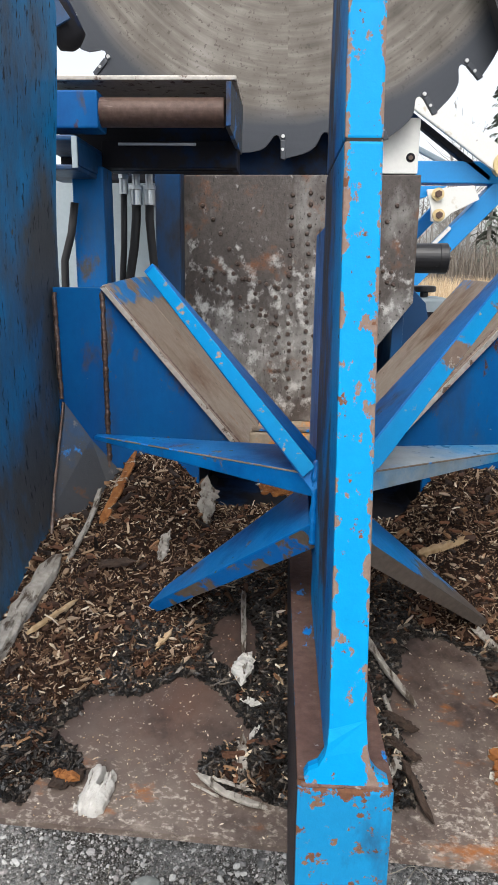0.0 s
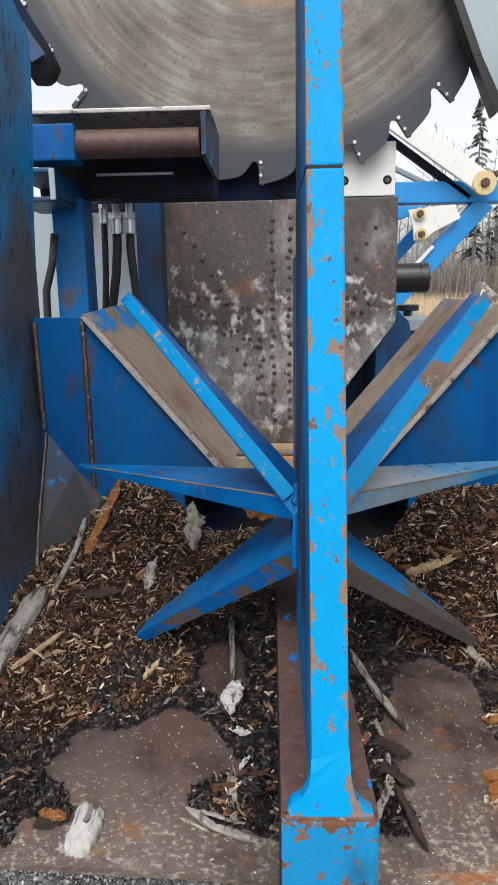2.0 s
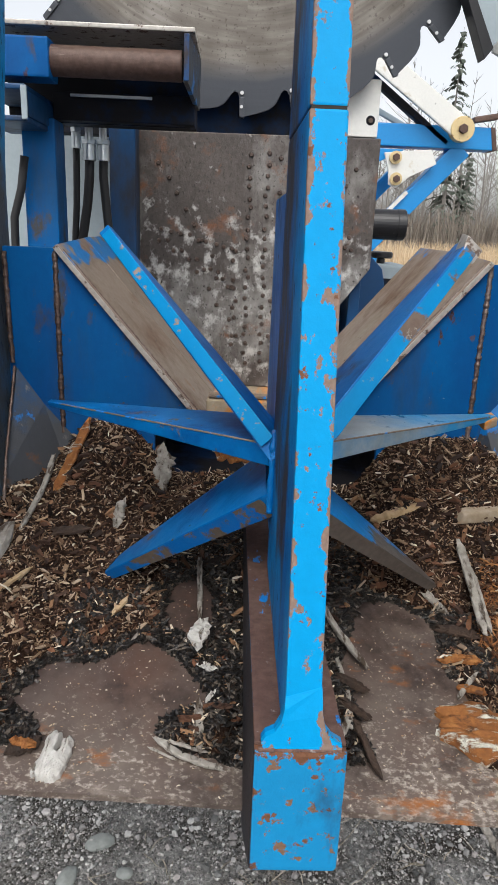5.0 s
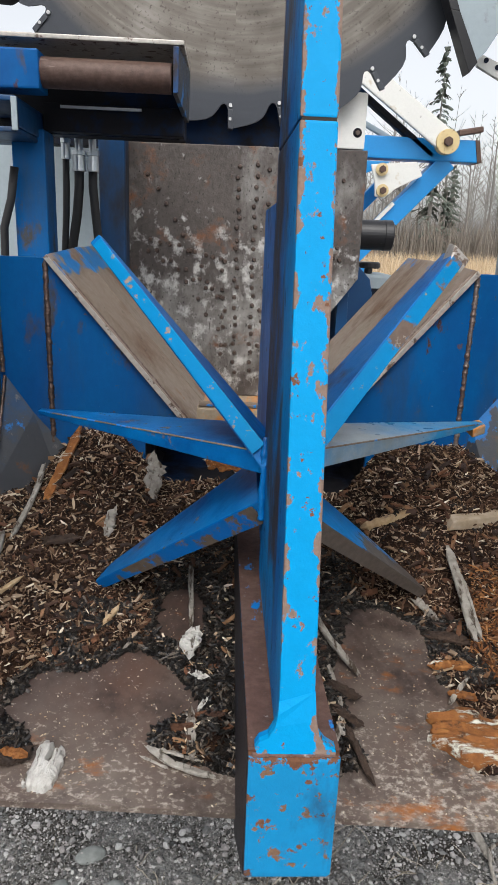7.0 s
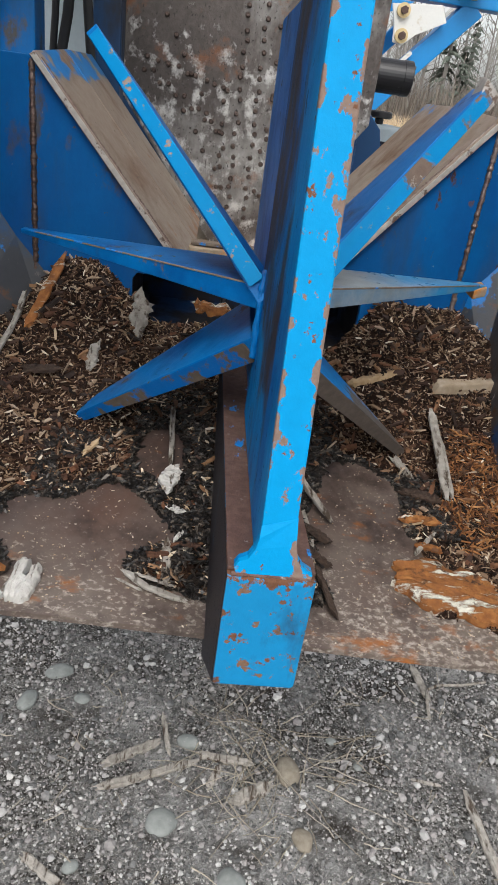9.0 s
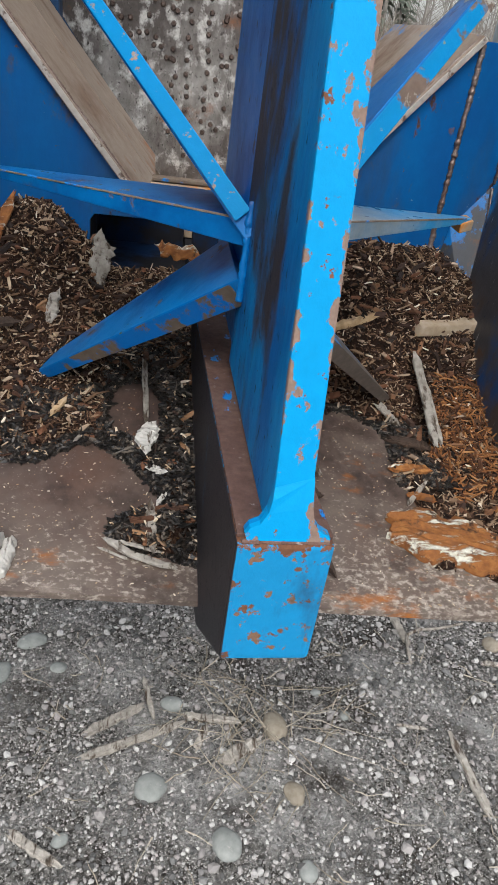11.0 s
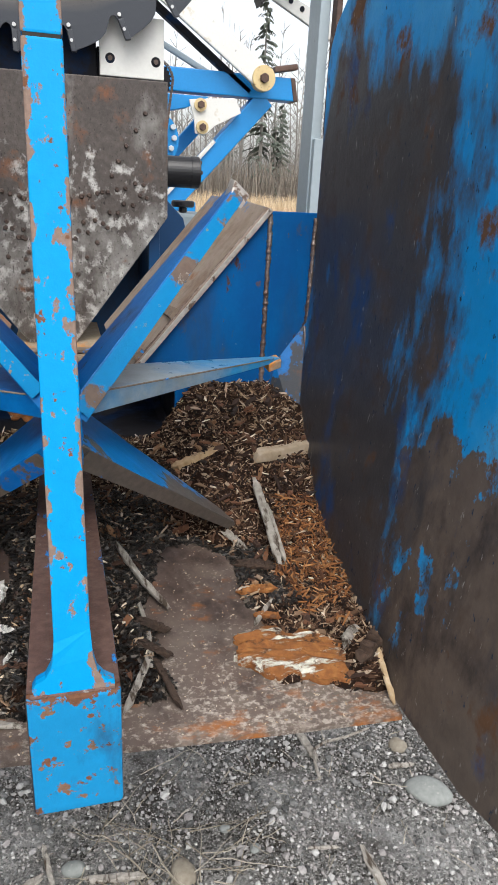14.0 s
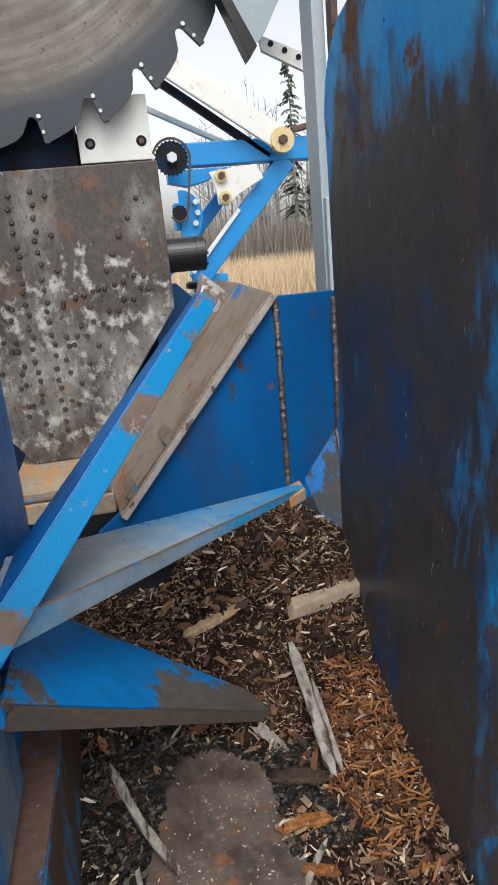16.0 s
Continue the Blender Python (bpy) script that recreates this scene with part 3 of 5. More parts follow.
# splitting chute behind the wedge
chute = thing("splitting_chute", (0, 2.6, 1.27), "V-shaped steel splitting chute, worn shiny and rusty", "chute")
for s in (-1, 1):
    p = part("chute_plate", hexa([(s * 0.535, 2.455, 1.722), (s * 0.172, 2.455, 1.292), (s * 0.185, 2.455, 1.280), (s * 0.548, 2.455, 1.71),
                                  (s * 0.515, 2.69, 1.735), (s * 0.150, 2.69, 1.302), (s * 0.163, 2.69, 1.290), (s * 0.528, 2.69, 1.723)], 0.003), m_vplate, chute)
    part("rear_plate", hexa([(s * 0.515, 2.692, 1.735), (s * 0.150, 2.692, 1.302), (s * 0.163, 2.692, 1.290), (s * 0.528, 2.692, 1.723),
                             (s * 0.515, 3.06, 1.735), (s * 0.150, 3.06, 1.302), (s * 0.163, 3.06, 1.290), (s * 0.528, 3.06, 1.723)], 0.002), m_vplate, chute, "worn rear chute plate")
    part("outer_edge", hexa([(s * 0.537, 2.449, 1.7205), (s * 0.175, 2.449, 1.2915), (s * 0.184, 2.449, 1.2835), (s * 0.546, 2.449, 1.7125),
                             (s * 0.537, 2.4545, 1.7205), (s * 0.175, 2.4545, 1.2915), (s * 0.184, 2.4545, 1.2835), (s * 0.546, 2.4545, 1.7125)], 0.001), m_edge_pale, p, "bright worn front edge")
    for f in (0.68, 0.93) if s > 0 else ():
        x, z = s * (0.172 + 0.363 * (1 - f)), 1.292 + 0.43 * (1 - f)
        part("wedge_tab", hexa([(x, 2.46, z + 0.002), (x + s * 0.02, 2.46, z + 0.026), (x + s * 0.012, 2.46, z + 0.034), (x - s * 0.008, 2.46, z + 0.012),
                                (x - s * 0.01, 2.56, z), (x + s * 0.01, 2.56, z + 0.02), (x + s * 0.004, 2.56, z + 0.026), (x - s * 0.014, 2.56, z + 0.008)], 0.001), m_edge, p, "rusty welded tab")
part("chute_bed", box(-0.168, 0.168, 2.84, 3.9, 1.12, 1.155), m_cream, chute, "tan wood-coated chute bed")
part("bed_lip", box(-0.165, 0.165, 2.49, 2.53, 1.29, 1.335, 0.006), m_cream, chute, "tan wood-smeared lip of the chute")
part("lip_plate", box(-0.160, 0.160, 2.495, 2.53, 1.338, 1.346, 0.002), m_edge, chute, "rusty edge plate")
# Added fillers: near-black colour gives the shade below the chute.
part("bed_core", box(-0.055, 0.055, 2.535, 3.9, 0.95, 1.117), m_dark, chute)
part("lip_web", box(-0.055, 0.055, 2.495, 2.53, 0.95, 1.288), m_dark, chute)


# ---- splitting wedge ----
wedge = thing("splitting_wedge", (0, 1.6, 1.0), "bright blue multi-way log splitting wedge with chipped paint", "splitting wedge")


def base_beam():
    side = [(1.373, 1.005), (1.373, 1.189), (2.46, 1.117), (2.46, 0.90), (1.66, 0.80), (1.615, 0.805)]
    return prism(side, "X", -0.0575, 0.0555, 0.006)


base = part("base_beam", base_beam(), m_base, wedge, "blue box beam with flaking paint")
part("beam_top", hexa([(-0.056, 1.385, 1.1885), (0.054, 1.385, 1.1885), (0.054, 2.40, 1.1205), (-0.056, 2.40, 1.1205),
                       (-0.056, 1.385, 1.193), (0.054, 1.385, 1.193), (0.054, 2.40, 1.125), (-0.056, 2.40, 1.125)], 0.0005), m_rusttop, base, "rusty top of the beam")


def lean(z):
    return 1.378 + 0.213 * (z - 1.186)


def post(z0, z1):
    return prism([(lean(z0), z0), (lean(z1), z1), (1.85, z1), (1.85, z0)], "X", -0.0215, 0.0215, 0.003)


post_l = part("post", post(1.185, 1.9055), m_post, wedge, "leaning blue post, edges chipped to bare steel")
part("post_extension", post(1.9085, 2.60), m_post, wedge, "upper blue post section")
part("seam", prism([(lean(1.9) + 0.003, 1.903), (lean(1.9) + 0.003, 1.911), (1.846, 1.911), (1.846, 1.903)], "X", -0.0195, 0.0195, 0), m_seam, post_l)
foot = prism([(-0.0215, 1.252), (0.0215, 1.265), (0.0235, 1.232), (0.028, 1.213), (0.036, 1.203), (0.048, 1.196), (0.048, 1.1915), (-0.046, 1.1915), (-0.049, 1.198), (-0.044, 1.206), (-0.033, 1.211), (-0.0255, 1.224), (-0.0225, 1.238)], "Y", 1.3745, 1.39, 0.0)
for v in foot.verts:
    v.co.y += 0.213 * (v.co.z - 1.186) * (1 if v.co.y < 1.4 else 0.4) + (0.003 if v.co.z > 1.25 else 0.0)
part("foot_fillet", foot, m_post, post_l)
part("weld", bead([(-0.052, 1.377, 1.189), (0.050, 1.377, 1.189)], 0.003, 0.007, 5), m_rusttop, base, "rusty weld at the post foot")
part("knife", prism([(-0.015, 1.85), (0.015, 1.85), (0.012, 2.30), (0.0, 2.36), (-0.012, 2.30)], "Z", 1.20, 1.838, 0.002), m_wing, wedge, "upright splitting knife")


def wing(root, tip, thick, thin, chord, tip_chord, tilt=0.0):
    """A tapered plate from the post to its tip; its thick edge faces the outfeed side."""
    r, t = Vector(root), Vector(tip)
    span = Vector((t.x - r.x, 0, t.z - r.z)).normalized()
    nrm = Vector((-span.z, 0, span.x))
    if nrm.z < 0:
        nrm = -nrm
    up = nrm + Vector((0, tilt, 0))

    def four(p, th, ch):
        return [p + nrm * th / 2, p - nrm * th / 2, p - nrm * th / 4 + Vector((0, ch, 0)), p + nrm * th / 4 + Vector((0, ch, 0)) + up * 0]
    return hexa([tuple(v) for v in four(r, thick, chord) + four(t, thin, tip_chord)], 0.002)


for s in (-1, 1):
    def mx(p):
        return (s * p[0], p[1], p[2])
    if s < 0:
        up_w = part("upper_wing", wing((-0.018, 1.785, 1.418), (-0.352, 2.085, 1.765), 0.030, 0.024, 0.21, 0.06), m_wing, wedge)
        # edge strip in the lit blue, with chips of real wear
        part("worn_edge", wing((-0.035, 1.7945, 1.440), (-0.346, 2.0735, 1.760), 0.028, 0.022, 0.008, 0.008), m_edge_blue, up_w, "chipped rear edge, its light put into a brighter blue")
    else:
        up_w = part("upper_wing", wing((0.024, 1.785, 1.404), (0.362, 2.085, 1.758), 0.040, 0.030, 0.24, 0.09), m_wing, wedge)
        part("worn_edge", wing((0.030, 1.784, 1.410), (0.358, 2.0745, 1.754), 0.037, 0.028, 0.008, 0.008), m_edge_right, up_w, "scraped rusty rear edge")
        tip_ = hexa([(0.335, 2.066, 1.738), (0.362, 2.066, 1.726), (0.385, 2.085, 1.752), (0.350, 2.085, 1.782),
                                    (0.335, 2.12, 1.742), (0.362, 2.12, 1.728), (0.382, 2.13, 1.756), (0.352, 2.13, 1.786)], 0.006)
        part("broken_tip", tip_, m_edge_pale, up_w, "torn pale wing tip")
    mid_w = part("middle_wing", wing(mx((0.018, 1.79, 1.415)), mx((0.512, 2.214, 1.382)), 0.040, 0.010, 0.23, 0.03), m_wing if s < 0 else m_wing_mid, wedge)
    part("rust_line", rod(mx((0.03, 1.80, 1.434)), mx((0.49, 2.196, 1.389)), 0.0018, seg=6), m_edge, mid_w, "rusty worn edge line")
    low_w = part("lower_wing", wing(mx((0.018, 1.785, 1.335)), mx((0.394, 2.13, 0.985)), 0.042, 0.022, 0.26, 0.05), m_wing if s < 0 else m_wing_worn, wedge)
    part("worn_edge", wing(mx((0.030, 1.791, 1.324)), mx((0.389, 2.120, 0.990)), 0.0415, 0.0215, 0.008, 0.008), m_edge_half if s < 0 else m_edge_low, low_w, "front face scraped to bare steel")
    part("rust_line", rod(mx((0.03, 1.793, 1.345)), mx((0.385, 2.12, 1.003)), 0.002, seg=6), m_edge, low_w, "rusty worn edge line")
    part("weld", bead([mx((0.024, 1.80, 1.46)), mx((0.026, 1.79, 1.40)), mx((0.026, 1.79, 1.31))], 0.006, 0.012, 23 + s), m_wing, wedge, smooth=True)
part("broken_tip", hexa([(0.475, 2.180, 1.381), (0.475, 2.180, 1.360), (0.475, 2.235, 1.363), (0.475, 2.235, 1.383),
                         (0.513, 2.205, 1.386), (0.513, 2.205, 1.364), (0.513, 2.25, 1.368), (0.513, 2.25, 1.388)], 0.004), m_cream, wedge, "bare broken wing tip")


# ---- log pusher plate ----
PX, PY = -0.024, 3.44
pusher = thing("log_pusher", (PX, PY, 1.2), "pitted grey steel log pusher plate studded with weld dots", "pusher plate")
plate = part("pusher_plate", prism([(PX - 0.456, 2.102), (PX + 0.448, 2.108), (PX + 0.450, 1.64), (PX + 0.09, 1.157), (PX - 0.09, 1.157), (PX - 0.451, 1.64)], "Y", PY, PY + 0.04, 0.004), m_plate, pusher)
stud_me = None
rnd = random.Random(5)
rows = []
for k in range(22):                              # two upright rows either side of the middle
    z = 2.03 - 0.037 * k
    rows += [(-0.03, z), (0.035, z + 0.006), (0.06 + 0.02, z - 0.01) if k % 3 == 0 else (-0.08, z - 0.3)]
for k in range(11):                              # slanting rows
    for s in (-1, 1):
        rows += [(s * (0.40 - 0.033 * k), 2.05 - 0.055 * k), (s * (0.37 - 0.028 * k), 1.71 - 0.016 * k + (0.02 if k % 2 else 0))]
for k in range(9):
    for s in (-1, 1):
        rows += [(s * (0.36 - 0.034 * k), 1.76 - 0.008 * k), (s * (0.22 - 0.02 * k), 1.60 - 0.03 * k)][:1 + (k % 2 == 0)]
for u, z in rows:
    u, z = u + rnd.uniform(-0.006, 0.006), z + rnd.uniform(-0.006, 0.006)
    if abs(u) > 0.42 or z < 1.24 or abs(u) > 0.40 - max(0, 1.63 - z) * 0.86:
        continue
    if stud_me is None:
        bm = bmesh.new()
        bmesh.ops.create_cone(bm, cap_ends=True, segments=9, radius1=0.0095, radius2=0.0055, depth=0.012, matrix=Matrix.Translation((0, -0.005, 0)) @ pose(0, 0, 0, 90, 0, 0))
        stud_me = bpy.data.meshes.new("stud")
        bmesh.ops.recalc_face_normals(bm, faces=bm.faces[:])
        bm.to_mesh(stud_me)
        bm.free()
        stud_me.materials.append(m_stud)
    ob = new("stud", stud_me)
    ob.location = (PX + u, PY, z)
    ob.parent = plate
# Near-black beams carry the shade between pusher plate and blade in their colour.
part("pusher_frame", box(PX - 0.40, PX + 0.20, PY + 0.06, PY + 0.16, 2.06, 2.27), m_dark, pusher, "dark carriage beam")
part("pusher_body", box(PX - 0.12, PX + 0.12, PY + 0.04, PY + 0.45, 1.31, 2.0), m_dark, pusher)
part("pusher_frame_end", box(PX + 0.202, PX + 0.44, PY + 0.07, PY + 0.16, 2.06, 2.21), m_dark, pusher)
guide = part("guide_block", box(0.185, 0.415, PY + 0.035, PY + 0.057, 2.115, 2.31, 0.004), m_white, pusher, "white plastic guide block with two bolts")
for x in (0.222, 0.385):
    part("bolt", rod((x, PY + 0.034, 2.172), (x, PY + 0.04, 2.172), 0.017, seg=16), m_dark, guide)
    part("bolt_head", rod((x, PY + 0.028, 2.172), (x, PY + 0.036, 2.172), 0.009, seg=6), m_stud, guide)


# ---- saw ----
BX, BY, BZ, BR = -0.085, 3.415, 3.160, 1.002
saw = thing("saw_blade", (BX, BY, BZ - BR), "large worn steel circular saw blade with bolted teeth", "saw blade")
TEETH = 33


def blade_disc():
    bm = bmesh.new()
    rim = []
    for k in range(TEETH):
        a0 = 2 * math.pi * k / TEETH
        step = 2 * math.pi / TEETH
        # long back of the tooth, its face, and the round gullet
        for f, r in ((0.0, 0.0), (0.10, -0.004), (0.30, -0.012), (0.48, -0.022), (0.60, -0.036), (0.68, -0.056), (0.74, -0.073), (0.80, -0.080),
                     (0.86, -0.077), (0.90, -0.060), (0.92, -0.040), (0.93, -0.028), (0.975, -0.030), (0.985, 0.0)):
            a = a0 + f * step
            rim.append((math.sin(a) * (BR + r), -math.cos(a) * (BR + r)))
    inner = [(x * 0.84, z * 0.84) for x, z in rim]
    for y, flip in ((-0.004, False), (0.004, True)):
        o = [bm.verts.new((x, y, z)) for x, z in rim]
        i = [bm.verts.new((x, y, z)) for x, z in inner]
        c = bm.verts.new((0, y, 0))
        n = len(o)
        for k in range(n):
            q = (k + 1) % n
            bm.faces.new((o[k], o[q], i[q], i[k]) if flip else (o[q], o[k], i[k], i[q]))
            bm.faces.new((i[k], i[q], c) if flip else (i[q], i[k], c))
        if not flip:
            front = o
        else:
            for k in range(n):
                q = (k + 1) % n
                bm.faces.new((front[k], front[q], o[q], o[k]))
    return bm


bm = blade_disc()
bmesh.ops.translate(bm, vec=(BX, BY, BZ), verts=bm.verts[:])
disc = part("blade_disc", bm, blade_material(), saw, "grey blade with dark rim and swirl marks", origin=(BX, BY, BZ))
for k in range(TEETH):
    a = 2 * math.pi * (k + 0.955) / TEETH
    d, e = Vector((math.sin(a), 0, -math.cos(a))), Vector((math.cos(a), 0, math.sin(a)))
    c = Vector((BX, BY, BZ)) + d * (BR - 0.012)
    q = [c - e * 0.011 - d * 0.05, c + e * 0.007 - d * 0.05, c + e * 0.009 + d * 0.018, c - e * 0.009 + d * 0.014]
    t = part("tooth", hexa([tuple(v + Vector((0, -0.010, 0))) for v in q] + [tuple(v + Vector((0, 0.010, 0))) for v in q], 0.002), m_blade_rim, saw)
    for r, s_ in ((-0.030, 0.0055), (-0.075, 0.0065)):
        p = Vector((BX, BY - 0.008, BZ)) + d * (BR + r) - e * 0.002
        part("bolt", rod(p - Vector((0, 0.006, 0)), p + Vector((0, 0.004, 0)), s_, seg=10), m_chrome, t, "bright bolt")

# pale guard beside the blade
guard = thing("blade_guard", (0.75, 3.3, 2.4), "pale grey sheet metal blade guard with a black edge", "guard")
part("guard_sheet", prism([(0.665, 2.50), (0.745, 2.39), (0.775, 2.42), (0.95, 2.72), (0.95, 3.4), (0.5, 3.4), (0.5, 2.85)], "Y", 3.30, 3.306, 0.001), m_grey, guard)
part("edge_strip", hexa([(0.635, 3.29, 2.54), (0.668, 3.29, 2.535), (0.748, 3.29, 2.385), (0.722, 3.29, 2.35),
                         (0.635, 3.36, 2.54), (0.668, 3.36, 2.535), (0.748, 3.36, 2.385), (0.722, 3.36, 2.35)], 0.002), m_black, guard, "black rubber edge")
part("edge_strip", hexa([(0.48, 3.29, 2.90), (0.51, 3.29, 2.90), (0.668, 3.29, 2.535), (0.635, 3.29, 2.54),
                         (0.48, 3.36, 2.90), (0.51, 3.36, 2.90), (0.668, 3.36, 2.535), (0.635, 3.36, 2.54)], 0.002), m_black, guard)
arm = part("slotted_arm", hexa([(0.79, 3.45, 2.46), (0.80, 3.45, 2.41), (1.25, 3.45, 2.20), (1.25, 3.45, 2.28),
                                (0.79, 3.47, 2.46), (0.80, 3.47, 2.41), (1.25, 3.47, 2.20), (1.25, 3.47, 2.28)], 0.003), m_white, guard, "white slotted arm")
for k in range(4):
    x = 0.83 + 0.045 * k
    # dark discs stand for the shade inside the holes
    part("hole", rod((x, 3.446, 2.43 - 0.021 * k), (x, 3.451, 2.43 - 0.021 * k), 0.009, seg=12), m_dark, arm)

# ---- infeed frame at the upper left ----
frame_l = thing("infeed_frame", (-0.5, 2.9, 1.2), "dark blue infeed frame of uprights and channels", "machine frame")
part("channel_top", box(-0.80, -0.222, 2.72, 3.02, 2.254, 2.266), m_edge_pale, frame_l, "channel top plate with a bare edge")
# Channel back and cross beam: shade under the channel put into their colour.
part("channel_back", box(-0.80, -0.25, 3.0, 3.015, 2.06, 2.252), m_dark, frame_l)
part("channel_end", hexa([(-0.247, 2.722, 2.252), (-0.235, 2.722, 2.252), (-0.239, 2.722, 2.137), (-0.251, 2.722, 2.137),
                          (-0.232, 3.02, 2.252), (-0.220, 3.02, 2.252), (-0.224, 3.02, 2.112), (-0.236, 3.02, 2.112)], 0.001), m_gusset, frame_l, "grey channel end plate")
part("end_lip", box(-0.250, -0.236, 2.716, 2.724, 2.14, 2.25, 0.001), m_post, frame_l)
roller = part("roller", tube_x(-0.602, -0.255, 2.745, 2.178, 0.038, 64), m_roller, frame_l, "rusty pipe roller")
part("roller_socket", box(-0.80, -0.598, 2.70, 2.80, 2.130, 2.226, 0.006), m_blue, frame_l, "blue roller socket")
for x0, x1, z0, z1 in ((-0.80, -0.66, 2.098, 2.112), (-0.80, -0.66, 2.022, 2.036), (-0.670, -0.656, 2.036, 2.098)):
    part("square_tube", box(x0, x1, 2.69, 3.0, z0, z1, 0.004), m_shaded_blue, frame_l)
part("tube_lip", box(-0.671, -0.655, 2.684, 2.692, 2.026, 2.108, 0.003), m_grey, frame_l)
part("cross_beam", box(-0.655, -0.235, 2.95, 3.10, 2.062, 2.14), m_dark, frame_l, "cross beam, near-black for the shade under the channel")
part("slot_strip", box(-0.60, -0.36, 2.94, 2.948, 2.125, 2.133, 0.001), m_galv, frame_l)
part("upright", box(-0.738, -0.640, 2.90, 3.02, 1.2, 2.06, 0.006), m_blue, frame_l, "blue square upright")
part("upright", box(-0.545, -0.455, 3.25, 3.36, 1.2, 2.24, 0.006), m_shaded_blue, frame_l, "blue upright beside the pusher, its shade in the colour")
# Added plate that closes a bright gap below the pusher, in shaded blue.
part("lower_frame", prism([(-0.11, 1.0), (-0.80, 1.0), (-0.66, 1.62), (-0.56, 1.72), (-0.40, 1.72), (-0.2, 1.5)], "Y", 3.86, 3.94, 0.004), m_shaded_blue, frame_l, "added lower frame plate, shade put into its blue")
part("head_beam", box(-0.90, 0.18, 3.62, 3.70, 2.10, 2.29), m_dark, frame_l)
swing = thing("swing_arm", (-0.75, 2.9, 2.35), "dark blue swing arm with a rounded end", "arm")
part("arm_tube", sweep([(-0.98, 2.9, 2.85), (-0.85, 2.9, 2.62), (-0.75, 2.9, 2.46), (-0.715, 2.9, 2.40), (-0.705, 2.9, 2.385)], [0.05, 0.05, 0.05, 0.045, 0.02], 16), m_dark, swing, smooth=True)
part("arm_plate", prism([(-0.88, 2.62), (-0.85, 2.66), (-0.70, 2.44), (-0.74, 2.42)], "Y", 2.835, 2.845, 0.001), m_shaded_blue, swing)

cab = thing("engine_housing", (-0.9, 4.0, 0.0), "pale grey painted engine housing panel", "housing")
part("panel", box(-1.6, -0.35, 4.0, 4.6, 0.0, 2.20, 0.02), m_grey, cab)
part("latch", box(-0.915, -0.885, 3.985, 4.0, 2.07, 2.125, 0.002), m_brass, cab, "yellow latch tag")
for i, (xt, xb, r) in enumerate(((-0.627, -0.646, 0.011), (-0.585, -0.622, 0.0155), (-0.540, -0.528, 0.0145))):
    h = thing("hydraulic_hose", (xb, 3.12, 1.3), "black rubber hydraulic hose with a silver crimped fitting", "hose", "hoses beside the pusher")
    top = 0.045 if i == 0 else 0.01
    part("rubber_hose", sweep([(xt, 3.12, 1.975 + top), (xt - 0.002, 3.12, 1.92), ((xt * 2 + xb) / 3, 3.125, 1.83), (xb, 3.14, 1.71), (xb + (0.02 if i == 2 else -0.01), 3.15, 1.58), (xb + (0.05 if i == 2 else -0.03), 3.16, 1.3)], r, 14), m_hose, h, smooth=True)
    fit_ = part("fitting", rod((xt, 3.12, 1.955 + top), (xt, 3.12, 2.005 + top), r * 1.35, seg=20, bevel=0.002), m_galv, h, "silver crimped fitting")
    part("collar", rod((xt, 3.12, 2.005 + top), (xt, 3.12, 2.018 + top), r * 1.55, seg=6), m_galv, fit_)
    part("neck", rod((xt, 3.12, 2.018 + top), (xt, 3.12, 2.12), r * 0.85, seg=16), m_galv, fit_)
cable = thing("side_hose", (-0.78, 2.86, 1.3), "black hose behind the side wall", "hose")
part("rubber_hose", sweep([(-0.72, 2.86, 1.95), (-0.735, 2.86, 1.86), (-0.76, 2.86, 1.78), (-0.765, 2.86, 1.6), (-0.74, 2.86, 1.3)], 0.012, 12), m_hose, cable, smooth=True)

# ---- drive side at the right of the pusher ----
motor = thing("hydraulic_motor", (0.5, 3.42, 1.75), "short black hydraulic cylinder on the pusher side", "hydraulic motor")
part("motor_body", rod((0.42, 3.50, 1.808), (0.548, 3.50, 1.808), 0.057, seg=36, bevel=0.006), m_black, motor, smooth=False)
part("end_band", rod((0.52, 3.50, 1.808), (0.556, 3.50, 1.808), 0.0585, seg=36, bevel=0.003), m_black, motor)
for k in range(6):
    a = k * math.pi / 3
    part("bolt", rod((0.555, 3.50 + 0.042 * math.cos(a), 1.808 + 0.042 * math.sin(a)), (0.563, 3.50 + 0.042 * math.cos(a), 1.808 + 0.042 * math.sin(a)), 0.006, seg=6), m_stud, motor)


def sprocket(c, r, teeth):
    bm = bmesh.new()
    P = []
    for k in range(teeth * 4):
        a = 2 * math.pi * k / (teeth * 4)
        rr = r * (1.0, 0.93, 0.88, 0.93)[k % 4]
        P.append((c[0] + rr * math.cos(a), c[2] + rr * math.sin(a)))
    bm.free()
    return prism(P, "Y", c[1] - 0.008, c[1] + 0.008, 0)


drive = thing("chain_drive", (0.87, 7.1, 2.0), "greasy black chain drive on two sprockets of the conveyor", "chain drive")
big, small = (0.871, 7.10, 2.565), (0.890, 7.10, 2.135)
sp = part("sprocket", sprocket(big, 0.145, 24), m_dark, drive, "large toothed sprocket")
part("shaft_nut", rod((big[0], 7.03, big[2]), (big[0], 7.09, big[2]), 0.045, seg=6, bevel=0.004), m_galv, sp)
part("shaft", rod((big[0], 7.11, big[2]), (big[0], 7.40, big[2]), 0.03, seg=12), m_dark, sp)
sp = part("sprocket", sprocket(small, 0.066, 13), m_dark, drive, "small toothed sprocket")
